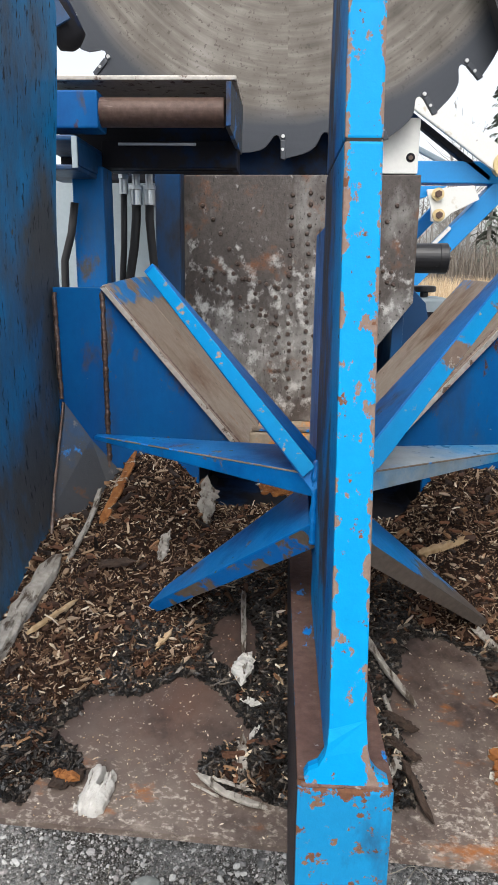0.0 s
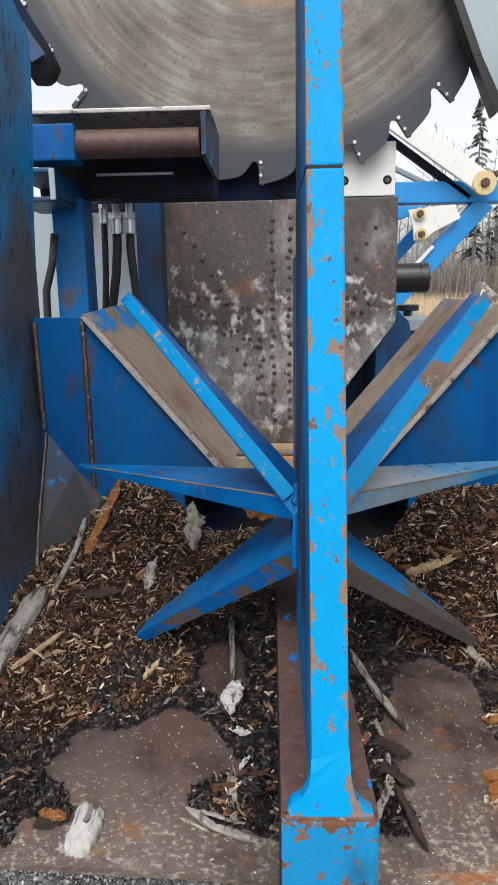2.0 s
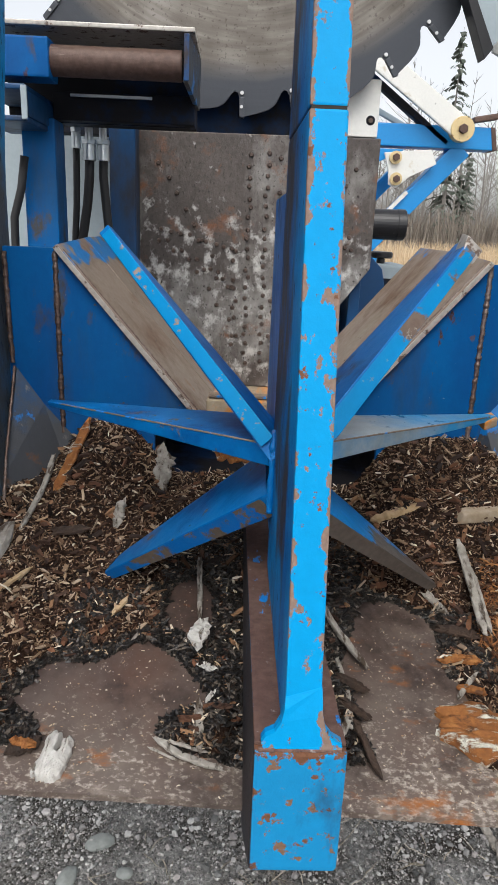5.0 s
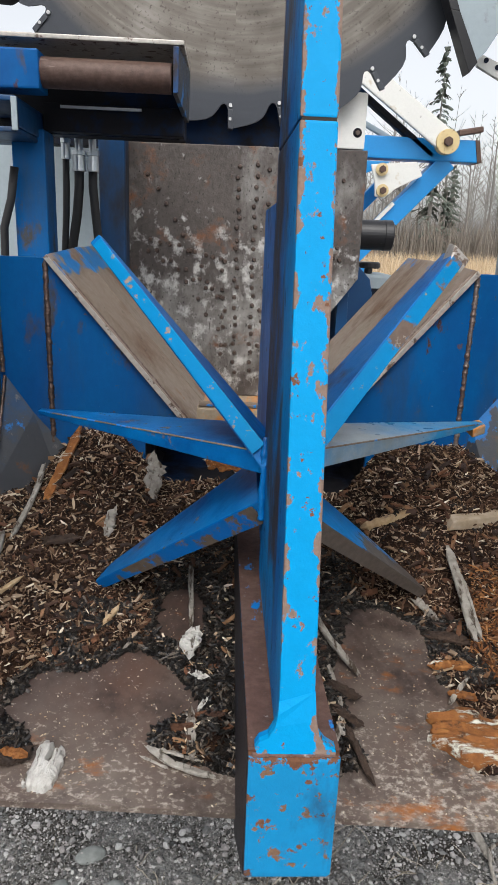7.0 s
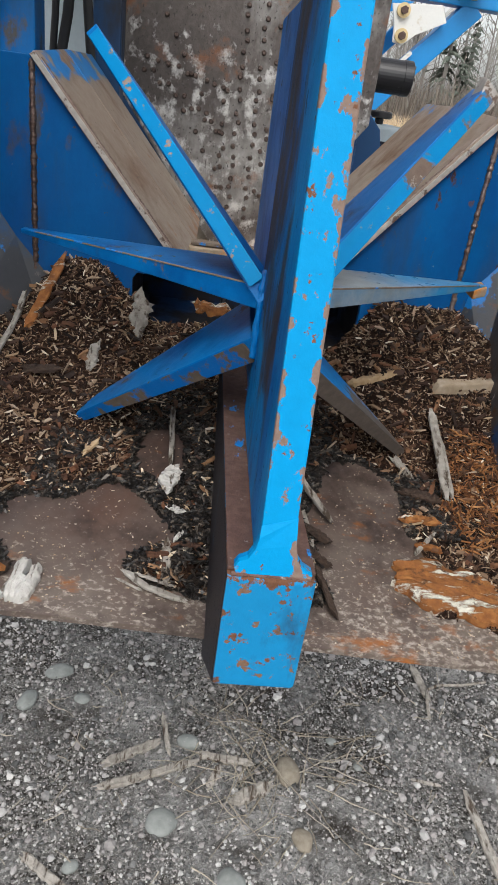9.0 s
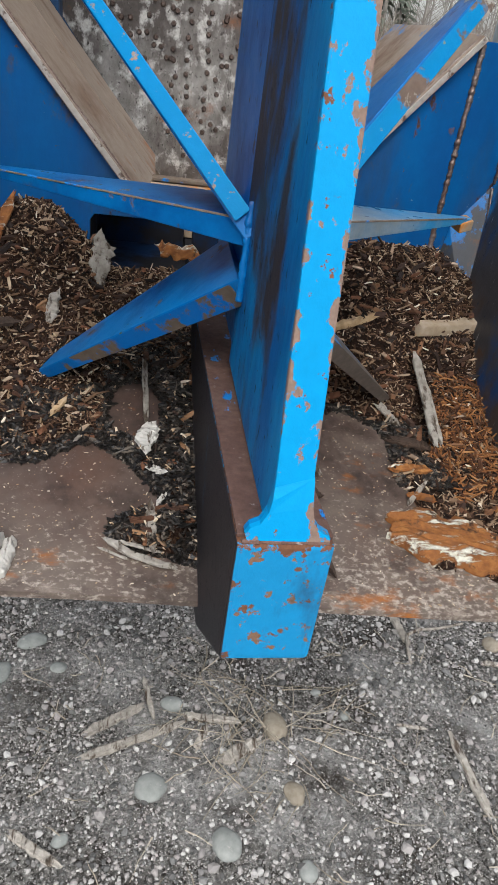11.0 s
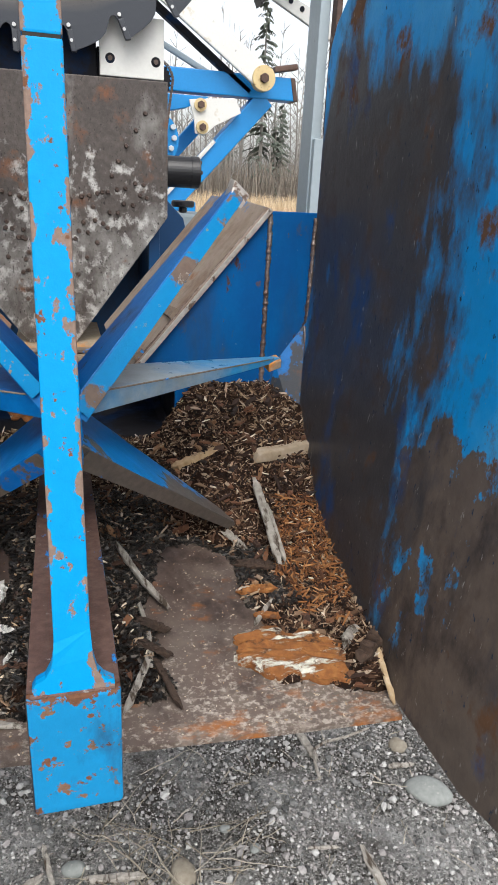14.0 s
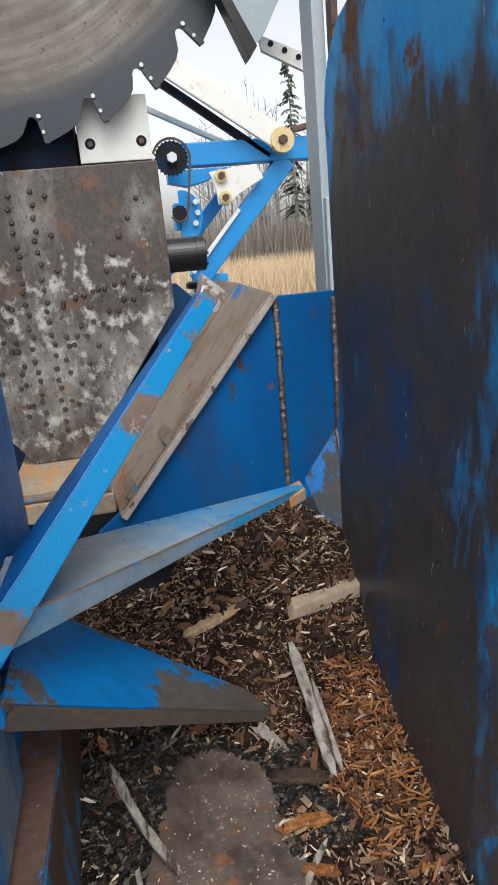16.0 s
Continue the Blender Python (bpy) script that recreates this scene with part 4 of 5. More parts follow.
part("shaft", rod((small[0], 7.11, small[2]), (small[0], 7.40, small[2]), 0.02, seg=12), m_dark, sp)
loop = []
for k in range(24):
    a = math.pi * 0.92 - math.pi * 0.92 * k / 23
    loop.append((big[0] + 0.152 * math.cos(a), big[2] + 0.152 * math.sin(a)))
for k in range(13):
    f = (k + 1) / 13
    loop.append((big[0] + 0.152 - f * (big[0] + 0.152 - small[0] - 0.072), big[2] - f * (big[2] - small[2])))
for k in range(1, 10):
    a = -math.pi * k / 10
    loop.append((small[0] + 0.072 * math.cos(a), small[2] + 0.072 * math.sin(a)))
for (x0, z0), (x1, z1) in zip(loop, loop[1:]):
    a = math.atan2(z1 - z0, x1 - x0)
    u, v = Vector((math.cos(a), 0, math.sin(a))), Vector((-math.sin(a), 0, math.cos(a)))
    c = Vector(((x0 + x1) / 2, 7.09, (z0 + z1) / 2))
    L = math.hypot(x1 - x0, z1 - z0) * 0.47
    q = [c - u * L - v * 0.010, c + u * L - v * 0.010, c + u * L + v * 0.010, c - u * L + v * 0.010]
    part("chain_link", hexa([tuple(p - Vector((0, 0.016, 0))) for p in q] + [tuple(p + Vector((0, 0.008, 0))) for p in q], 0.003), m_stud, drive)
plate_b = part("mount_plate", prism([(0.92 + 0.17 * math.cos(a), 2.11 + 0.21 * math.sin(a)) for a in [-1.7 + 0.2 * k for k in range(18)]], "Y", 7.15, 7.175, 0.004), m_boom, drive, "blue slotted mount plate")
part("plate_bracket", box(0.86, 0.98, 7.175, 7.40, 2.0, 2.22, 0.004), m_boom, drive)
for x, z in ((1.045, 2.128), (1.02, 2.044), (1.035, 2.215)):
    part("bolt", rod((x, 7.11, z), (x, 7.15, z), 0.026, seg=6, bevel=0.003), m_galv, plate_b)
part("side_frame", box(0.36, 0.405, 3.50, 3.95, 1.2, 2.04, 0.004), m_shaded_blue, frame_l)
part("lower_frame", prism([(-0.1, 1.0), (0.70, 1.0), (0.56, 1.62), (0.48, 1.70), (0.40, 1.70), (0.2, 1.5)], "Y", 3.85, 3.95, 0.004), m_shaded_blue, frame_l)
box_g = thing("engine_box", (0.62, 4.1, 0.0), "pale grey engine box with a black cap", "box")
part("box_body", box(0.54, 0.71, 4.02, 4.3, 0.0, 1.635, 0.015), m_grey, box_g)
part("cap", rod((0.60, 4.1, 1.635), (0.60, 4.1, 1.66), 0.02, seg=20, bevel=0.004), m_black, box_g)
part("cap_rim", rod((0.60, 4.1, 1.66), (0.60, 4.1, 1.69), 0.055, seg=24, bevel=0.006), m_black, box_g)
part("side_vent", box(0.60, 0.66, 4.012, 4.02, 1.50, 1.57, 0.002), m_dark, box_g)

mast = thing("guide_mast", (0.80, 2.9, 0.0), "pale grey upright mast with a dark slide rail", "mast")
part("mast_post", box(0.795, 0.828, 2.90, 3.0, 0.0, 2.9, 0.004), m_grey, mast)
part("slide_rail", box(0.832, 0.850, 2.86, 2.90, 1.93, 2.9, 0.003), m_roller, mast, "dark rusty slide rail")
part("rod", rod((0.905, 2.9, 1.5), (0.905, 2.9, 2.9), 0.012, seg=12), m_roller, mast)
part("mast_foot", box(0.80, 0.87, 2.88, 2.98, 1.6, 1.92, 0.004), m_grey, mast)

# ---- conveyor boom beyond the machine ----
boom = thing("conveyor_boom", (1.5, 7.3, 0.0), "bright blue steel boom with white links on bolted pins", "boom")


def beam(a, b, w, depth, y, bevel=0.012):
    a, b = Vector((a[0], y, a[1])), Vector((b[0], y, b[1]))
    u = (b - a).normalized()
    v = Vector((-u.z, 0, u.x)) * w / 2
    d = Vector((0, depth, 0))
    return hexa([tuple(p) for p in (a - v, b - v, b + v, a + v, a - v + d, b - v + d, b + v + d, a + v + d)], bevel)


part("top_beam", beam((0.85, 2.62), (2.20, 2.615), 0.19, 0.2, 7.35), m_boom, boom, "blue box beam")
part("end_cap", hexa([(2.19, 7.34, 2.52), (2.23, 7.34, 2.52), (2.19, 7.34, 2.71), (2.15, 7.34, 2.71), (2.19, 7.56, 2.52), (2.23, 7.56, 2.52), (2.19, 7.56, 2.71), (2.15, 7.56, 2.71)], 0.004), m_roller, boom)
part("haunch", prism([(0.85, 2.50), (1.40, 2.50), (1.20, 2.40), (1.02, 2.36), (0.85, 2.40)], "Y", 7.35, 7.5, 0.006), m_boom, boom)
part("brace", beam((1.02, 1.55), (1.93, 2.53), 0.17, 0.18, 7.36), m_boom, boom, "slanting blue brace")
part("brace", beam((0.75, 1.62), (1.50, 2.42), 0.12, 0.12, 7.75), m_boom, boom)
part("brace_edge", beam((0.98, 1.63), (1.45, 2.14), 0.035, 0.02, 7.33, 0.004), m_white, boom)
link = part("white_link", beam((0.87, 3.33), (1.855, 2.665), 0.19, 0.05, 7.2), m_white, boom, "long white link plate")
part("link_end", rod((1.85, 7.18, 2.665), (1.85, 7.27, 2.665), 0.105, seg=32, bevel=0.004), m_brass, boom, "round yellow link end")
part("pin", rod((1.85, 7.15, 2.665), (1.85, 7.19, 2.665), 0.042, seg=6, bevel=0.004), m_roller, boom)
part("link_back", beam((0.82, 3.24), (1.78, 2.56), 0.06, 0.1, 7.35), m_dark, boom)
part("thin_rod", beam((0.60, 3.12), (1.65, 2.62), 0.05, 0.05, 7.6), m_grey, boom)
knuckle = part("knuckle_plate", prism([(1.20, 2.46), (1.62, 2.50), (1.68, 2.38), (1.44, 2.26), (1.34, 2.17), (1.26, 2.19), (1.25, 2.30)], "Y", 7.28, 7.31, 0.006), m_white, boom, "white knuckle plate")
for x, z in ((1.30, 2.42), (1.32, 2.24)):
    part("washer", rod((x, 7.25, z), (x, 7.28, z), 0.055, seg=24), m_brass, knuckle)
    part("pin", rod((x, 7.22, z), (x, 7.26, z), 0.032, seg=6), m_roller, knuckle)
part("hook", beam((1.98, 2.76), (2.20, 2.80), 0.05, 0.1, 7.3), m_roller, boom, "rusty hook on the beam")
part("boom_foot", box(1.0, 1.3, 7.4, 7.7, 0.0, 1.6, 0.01), m_boom, boom)
mach = thing("low_trailer", (1.0, 6.0, 0.0), "white and grey trailer bed beyond the pusher", "trailer")
part("trailer_bed", box(0.3, 1.4, 6.0, 6.6, 0.0, 1.32, 0.02), m_white, mach)
part("trailer_rail", box(0.3, 1.4, 5.95, 6.0, 1.32, 1.38, 0.01), m_boom, mach)


# ---- debris in the trough ----
def debris_h(x, y):
    """Height of the chips over the floor plate; below zero it is bare."""
    back = ease(y, 2.02, 2.46) ** 1.2
    if x < 0:
        amount = (0.05 + 0.13 * ease(-x, 0.22, 0.40)) * (1 - 0.85 * ease(-x, 0.43, 0.60))
    else:
        amount = (0.05 + 0.16 * ease(x, 0.22, 0.37)) * (1 - 0.2 * ease(x, 0.50, 0.62))
    h = 0.006 + amount * back
    h += 0.06 * ease(-x, 0.40, 0.60) * ease(y, 1.66, 1.9) * (1 - 0.6 * ease(y, 2.1, 2.4)) + 0.03 * ease(x, 0.47, 0.60) * ease(y, 1.64, 1.76)
    h += 0.012 * ease(0.2 - abs(x), 0.0, 0.12) * ease(y, 1.66, 1.8)
    wob = noise.noise(Vector((x * 7, y * 7, 2))) * 0.35
    for cx, cy, rx, ry in ((-0.30, 1.74, 0.20, 0.19), (0.26, 1.78, 0.13, 0.26), (0.27, 1.97, 0.10, 0.14), (-0.17, 2.04, 0.06, 0.08), (-0.2, 1.62, 0.5, 0.075), (0.3, 1.62, 0.33, 0.09)):
        d = math.hypot((x - cx) / rx, (y - cy) / ry) + wob
        if d < 1.15:
            h -= 0.035 * ease(1.15 - d, 0, 0.3)
    for cx, cy, rx, ry, up in ((-0.135, 1.735, 0.075, 0.05, 0.045), (0.125, 1.80, 0.05, 0.07, 0.04), (0.15, 1.72, 0.035, 0.05, 0.04), (-0.50, 1.70, 0.10, 0.07, 0.03), (0.58, 1.72, 0.05, 0.06, 0.03)):
        d = math.hypot((x - cx) / rx, (y - cy) / ry) + wob
        h += up * ease(1.1 - d, 0, 0.5)
    return h + noise.noise(Vector((x * 9, y * 9, 5))) * 0.010 + noise.noise(Vector((x * 30, y * 30, 7))) * 0.005


m_pile = material("bark_mould", [(0.008, 0.006, 0.005), (0.024, 0.013, 0.009), (0.055, 0.03, 0.018)], 0.95, spec=0.1, layers=[
    ((0.22, 0.12, 0.055), 70, 0.64, 0.04, 0.9, 0.0, None, None)], bump=(120, 1.0, 0.008))
CHIPS = [(0.006, 0.004, 0.004), (0.012, 0.008, 0.006), (0.022, 0.012, 0.009), (0.036, 0.018, 0.012), (0.055, 0.028, 0.017), (0.085, 0.045, 0.026), (0.12, 0.068, 0.040), (0.17, 0.105, 0.064), (0.25, 0.17, 0.11), (0.37, 0.28, 0.20), (0.52, 0.44, 0.35)]
m_chip = material("wood_chip", CHIPS, 0.85, spec=0.25, island=0.9, bump=(150, 0.5, 0.002))
m_chip_dark = material("wet_black_chip", [(0.004, 0.004, 0.004), (0.007, 0.006, 0.006), (0.010, 0.009, 0.008), (0.016, 0.013, 0.011), (0.03, 0.022, 0.017), (0.20, 0.17, 0.14)], 0.42, island=0.9, bump=(150, 0.5, 0.002))
m_chip_orange = material("orange_fibre", [(0.04, 0.016, 0.009), (0.10, 0.038, 0.014), (0.19, 0.072, 0.022), (0.30, 0.125, 0.038), (0.46, 0.24, 0.10)], 0.9, island=0.9, bump=(150, 0.5, 0.002))


def pile():
    bm = bmesh.new()
    nx, ny = 120, 84
    grid = [[bm.verts.new((x, y, floor_z(x, y) + debris_h(x, y))) for x in [-0.675 + 1.335 * i / nx for i in range(nx + 1)]] for y in [1.618 + 0.845 * j / ny for j in range(ny + 1)]]
    for r0, r1 in zip(grid, grid[1:]):
        for i in range(nx):
            q = (r0[i], r0[i + 1], r1[i + 1], r1[i])
            if max(v.co.z - floor_z(v.co.x, v.co.y) for v in q) > -0.004:
                bm.faces.new(q)
    loose = [v for v in bm.verts if not v.link_faces]
    bmesh.ops.delete(bm, geom=loose, context="VERTS")
    return bm


tagged(part("bark_mould", pile(), m_pile, smooth=True), "dark brown bark mould heaped on the trough floor", "debris", kind="stuff")


def scatter(name, mat, count, seed, region, lengths, widths, thick, label, want=lambda x, y, h: h > -0.004, lift=0.004, tilt=0.35):
    """Many small split chips lying on the heap, as one mesh."""
    r = random.Random(seed)
    verts, faces = [], []
    done = 0
    tries = 0
    while done < count and tries < count * 12:
        tries += 1
        x, y = r.uniform(region[0], region[1]), r.uniform(region[2], region[3])
        h = debris_h(x, y)
        if not want(x, y, h):
            continue
        L = r.uniform(*lengths) * (1 if r.random() > 0.08 else 1.9)
        W, T = r.uniform(*widths), r.uniform(*thick)
        m = Matrix.Translation((x, y, floor_z(x, y) + max(h, 0) + lift * r.random())) @ Euler((r.gauss(0, tilt), r.gauss(0, tilt), r.uniform(0, 6.3))).to_matrix().to_4x4()
        b = len(verts)
        skew, bend = r.uniform(-0.4, 0.4), r.uniform(-0.12, 0.12) * L
        e0, e1 = r.uniform(0.2, 1.0), r.uniform(0.1, 1.0)
        for u, w, z in ((-0.5, e0, 0), (0, 1, bend), (0.5, e1, 0)):
            for sy, sz in ((-1, -1), (1, -1), (1, 1), (-1, 1)):
                verts.append(m @ Vector((u * L + skew * W * sy, sy * W * w / 2, z + sz * T / 2)))
        for k in (0, 4):
            for i in range(4):
                j = (i + 1) % 4
                faces.append((b + k + i, b + k + j, b + k + 4 + j, b + k + 4 + i))
        faces += [(b + 3, b + 2, b + 1, b), (b + 8, b + 9, b + 10, b + 11)]
        done += 1
    me = bpy.data.meshes.new(name)
    me.from_pydata(verts, [], faces)
    me.materials.append(mat)
    return tagged(new(name, me), label, "debris", kind="stuff")


scatter("wood_chips", m_chip, 32000, 21, (-0.665, 0.655, 1.63, 2.462), (0.003, 0.016), (0.001, 0.004), (0.0008, 0.0025), "brown and tan wood chips covering the heap",
        want=lambda x, y, h: h > -0.003 and not ((abs(x) < 0.24 and y < 2.15 or x < -0.42 and y < 1.76) and noise.noise(Vector((x * 31, y * 31, 3))) < 0.3), tilt=0.6)
scatter("split_chips", m_chip, 1900, 27, (-0.665, 0.655, 1.63, 2.462), (0.012, 0.036), (0.003, 0.012), (0.0015, 0.004), "red-brown and pale split chips on the heap",
        want=lambda x, y, h: h > -0.002 and not (abs(x) < 0.2 and y < 2.1 and noise.noise(Vector((x * 31, y * 31, 3))) < 0.3), tilt=0.5, lift=0.007)
m_bark_flake = material("bark_flake", [(0.012, 0.008, 0.007), (0.03, 0.016, 0.011), (0.07, 0.032, 0.018), (0.16, 0.065, 0.03), (0.34, 0.20, 0.10)], 0.75, island=0.85, bump=(110, 0.9, 0.004))
m_pale_chip = material("pale_split_chip", [(0.26, 0.16, 0.09), (0.42, 0.31, 0.20), (0.60, 0.50, 0.37), (0.74, 0.68, 0.58)], 0.8, island=0.85, bump=(140, 0.6, 0.002))
scatter("pale_chips", m_pale_chip, 900, 31, (-0.665, 0.655, 1.66, 2.462), (0.004, 0.022), (0.0015, 0.007), (0.001, 0.003), "pale fresh chips and flecks on the heap", tilt=0.5, lift=0.012)
scatter("bark_flakes", m_bark_flake, 560, 22, (-0.66, 0.65, 1.66, 2.455), (0.012, 0.042), (0.005, 0.015), (0.003, 0.009), "larger bark flakes and split chips", tilt=0.3, lift=0.01)
scatter("wet_chips", m_chip_dark, 11000, 23, (-0.62, 0.24, 1.66, 2.25), (0.006, 0.024), (0.002, 0.008), (0.001, 0.004), "black wet chips beside the beam",
        want=lambda x, y, h: h > -0.012 and (abs(x) < 0.24 or (x < -0.40 and y < 1.82) or h < 0.004))
scatter("black_crumbs", m_chip_dark, 5200, 28, (-0.60, 0.60, 1.64, 2.15), (0.004, 0.018), (0.003, 0.009), (0.002, 0.006), "black wet crumbs along the edge of the bare floor",
        want=lambda x, y, h: -0.015 < h < 0.007 and (x < 0.3 or y > 1.9), lift=0.006)
scatter("orange_fibres", m_chip_orange, 1000, 24, (0.40, 0.65, 1.75, 2.20), (0.008, 0.036), (0.0015, 0.005), (0.001, 0.003), "orange rotten wood fibres", lift=0.014, tilt=0.5,
        want=lambda x, y, h: h > -0.004 and math.hypot((x - 0.555) / 0.09, (y - 2.0) / 0.17) + 0.4 * noise.noise(Vector((x * 18, y * 18, 1))) < 1)
scatter("floor_crumbs", m_pale_chip, 420, 25, (-0.6, 0.6, 1.62, 2.1), (0.0015, 0.004), (0.001, 0.0025), (0.0008, 0.0015), "crumbs strewn over the bare floor plate", want=lambda x, y, h: h < 0, lift=0.001, tilt=0.1)

m_greywood = material("weathered_grey_wood", [(0.17, 0.15, 0.125), (0.32, 0.295, 0.26), (0.50, 0.475, 0.43)], 0.85, layers=[
    ((0.07, 0.05, 0.035), 45, 0.57, 0.05, 0.9, 0.0, (1.5, 0.25, 1), None)], bump=(90, 0.8, 0.004))
m_whitewood = material("bleached_wood", [(0.36, 0.34, 0.31), (0.56, 0.545, 0.51), (0.72, 0.70, 0.67)], 0.8, layers=[
    ((0.16, 0.13, 0.10), 40, 0.61, 0.03, 0.9, 0.0, (1.5, 0.3, 1), None)], bump=(90, 0.9, 0.005))
m_palewood = material("fresh_split_wood", [(0.28, 0.17, 0.08), (0.46, 0.33, 0.19), (0.62, 0.52, 0.38)], 0.85, bump=(90, 0.7, 0.004))
m_rotwood = material("orange_rotten_wood", [(0.12, 0.042, 0.014), (0.28, 0.105, 0.026), (0.44, 0.20, 0.06)], 0.85, layers=[
    ((0.78, 0.72, 0.62), 34, 0.575, 0.03, 0.8, 0.0, (0.25, 1.3, 1), None), ((0.06, 0.025, 0.012), 24, 0.63, 0.04, 0.9, 0.0, None, None)], bump=(70, 1.0, 0.006))
m_darkwood = material("dark_bark", [(0.018, 0.012, 0.009), (0.05, 0.03, 0.02), (0.10, 0.06, 0.04)], 0.85, bump=(80, 1.0, 0.005))


def splinter(a, b, width, thick, seed, ends=(0.3, 0.15), bow=0.0, rough=0.09):
    """A split piece of wood between two points: a wandering slab with torn ends."""
    r = random.Random(seed)
    a, b = Vector(a), Vector(b)
    d = b - a
    u = d.normalized()
    side = u.cross(Vector((0, 0, 1))).normalized()
    up = side.cross(u)
    bm = bmesh.new()
    rings, n = [], 12
    drift = 0.0
    for k in range(n + 1):
        f = k / n
        w = 0.82 * width * (min(1, ends[0] + f * 9) if f < 0.5 else min(1, ends[1] + (1 - f) * 6)) * r.uniform(1 - rough, 1 + rough)
        t = thick * r.uniform(0.75, 1.2) * (0.55 if k in (0, n) else 1)
        drift += r.uniform(-1, 1) * width * 0.03
        c = a + d * f + side * (drift + bow * math.sin(math.pi * f)) + up * (thick / 2 + r.uniform(-1, 1) * thick * 0.12)
        ring = []
        for q in range(8):
            ang = 2 * math.pi * q / 8 + 0.2
            x = math.copysign(abs(math.cos(ang)) ** 0.5, math.cos(ang))
            z = math.copysign(abs(math.sin(ang)) ** 0.6, math.sin(ang))
            ring.append(bm.verts.new(c + side * x * w / 2 * r.uniform(0.85, 1.1) + up * z * t / 2 * r.uniform(0.7, 1.15) + u * r.uniform(-1, 1) * (width * 0.5 if k in (0, n) else 0)))
        rings.append(ring)
    for A, B in zip(rings, rings[1:]):
        for q in range(8):
            bm.faces.new((A[q], A[(q + 1) % 8], B[(q + 1) % 8], B[q]))
    bm.faces.new(rings[0][::-1])
    bm.faces.new(rings[-1])
    return bm


def on_floor(x, y, lift=0.0):
    return (x, y, floor_z(x, y) + max(debris_h(x, y), 0) + lift)


def loose(name, bm, mat, label, category, group=""):
    return tagged(part(name, bm, mat), label, category, group)


S = "wood pieces in the trough"

loose("splinter", splinter(on_floor(-0.215, 1.715, 0.004), on_floor(-0.095, 1.665, 0.004), 0.016, 0.01, 2, bow=0.01), m_greywood, "bent grey splinter on the floor plate", "splinter", S)
loose("splinter", splinter(on_floor(-0.175, 1.68, 0.002), on_floor(-0.225, 1.70, 0.002), 0.006, 0.004, 3), m_greywood, "thin grey splinter on the floor plate", "splinter", S)
loose("splinter", splinter(on_floor(-0.135, 1.70, 0.004), on_floor(-0.14, 1.77, 0.012), 0.022, 0.01, 4, (0.8, 0.5)), m_greywood, "short grey splinter in black debris", "splinter", S)
loose("splinter", splinter(on_floor(-0.19, 1.705, 0.012), on_floor(-0.12, 1.69, 0.01), 0.008, 0.006, 5), m_greywood, "short grey splinter among black debris", "splinter", S)
loose("jammed_wood", splinter((-0.14, 2.477, 1.165), (-0.04, 2.477, 1.16), 0.026, 0.036, 41, (0.8, 0.8)), m_rotwood, "orange split wood jammed under the chute lip", "wood", S)
loose("torn_chip", splinter(on_floor(-0.155, 1.915, 0.006), on_floor(-0.145, 1.975, 0.01), 0.042, 0.022, 6, (0.8, 0.5), rough=0.35), m_whitewood, "torn white wood chip in black debris", "wood chip", S)
loose("white_chip", splinter(on_floor(-0.14, 1.875, 0.004), on_floor(-0.115, 1.86, 0.006), 0.022, 0.008, 7, (0.8, 0.7)), m_whitewood, "pale chip in black debris", "wood chip", S)
loose("white_chip", splinter(on_floor(-0.125, 1.80, 0.004), on_floor(-0.11, 1.825, 0.006), 0.012, 0.005, 8), m_whitewood, "pale sliver in black debris", "wood chip", S)
loose("splinter", splinter(on_floor(-0.15, 2.0, 0.004), on_floor(-0.16, 2.16, 0.012), 0.014, 0.01, 9, (0.5, 0.9)), m_greywood, "upright grey splinter beside the beam", "splinter", S)
loose("wood_chip", splinter(on_floor(-0.335, 1.985, 0.008), on_floor(-0.31, 2.03, 0.012), 0.014, 0.008, 10), m_palewood, "tan wood chip on the heap", "wood chip", S)
loose("split_log", splinter(on_floor(-0.64, 1.83, 0.0), on_floor(-0.60, 2.14, 0.0), 0.055, 0.035, 11, (0.7, 0.5)), m_greywood, "brown-grey split log piece by the side wall", "wood", S)
loose("splinter", splinter(on_floor(-0.585, 1.93, 0.004), on_floor(-0.52, 2.05, 0.01), 0.014, 0.01, 12), m_palewood, "tan splinter beside the split log", "splinter", S)
loose("root_stick", splinter((-0.575, 2.16, 1.09), (-0.555, 2.40, 1.19), 0.016, 0.012, 13, (0.3, 0.9), bow=0.01), m_greywood, "pale stick leaning on the heap", "stick", S)
loose("bark_piece", splinter(on_floor(-0.52, 2.28, 0.0), on_floor(-0.46, 2.42, 0.03), 0.032, 0.012, 14), m_rotwood, "reddish bark piece on the heap", "bark", S)
loose("bark_piece", splinter(on_floor(-0.50, 2.16, 0.0), on_floor(-0.43, 2.18, 0.01), 0.04, 0.014, 15, (0.8, 0.6)), m_darkwood, "dark bark piece on the heap", "bark", S)
loose("dark_cob", splinter(on_floor(-0.46, 1.67, 0.0), on_floor(-0.41, 1.69, 0.0), 0.028, 0.022, 16, (0.7, 0.6)), m_darkwood, "dark knot of wood near the wall", "wood", S)
loose("tan_cob", splinter(on_floor(-0.455, 1.68, 0.012), on_floor(-0.42, 1.675, 0.014), 0.02, 0.016, 17, (0.8, 0.8)), m_rotwood, "small orange-brown wood knot", "wood", S)
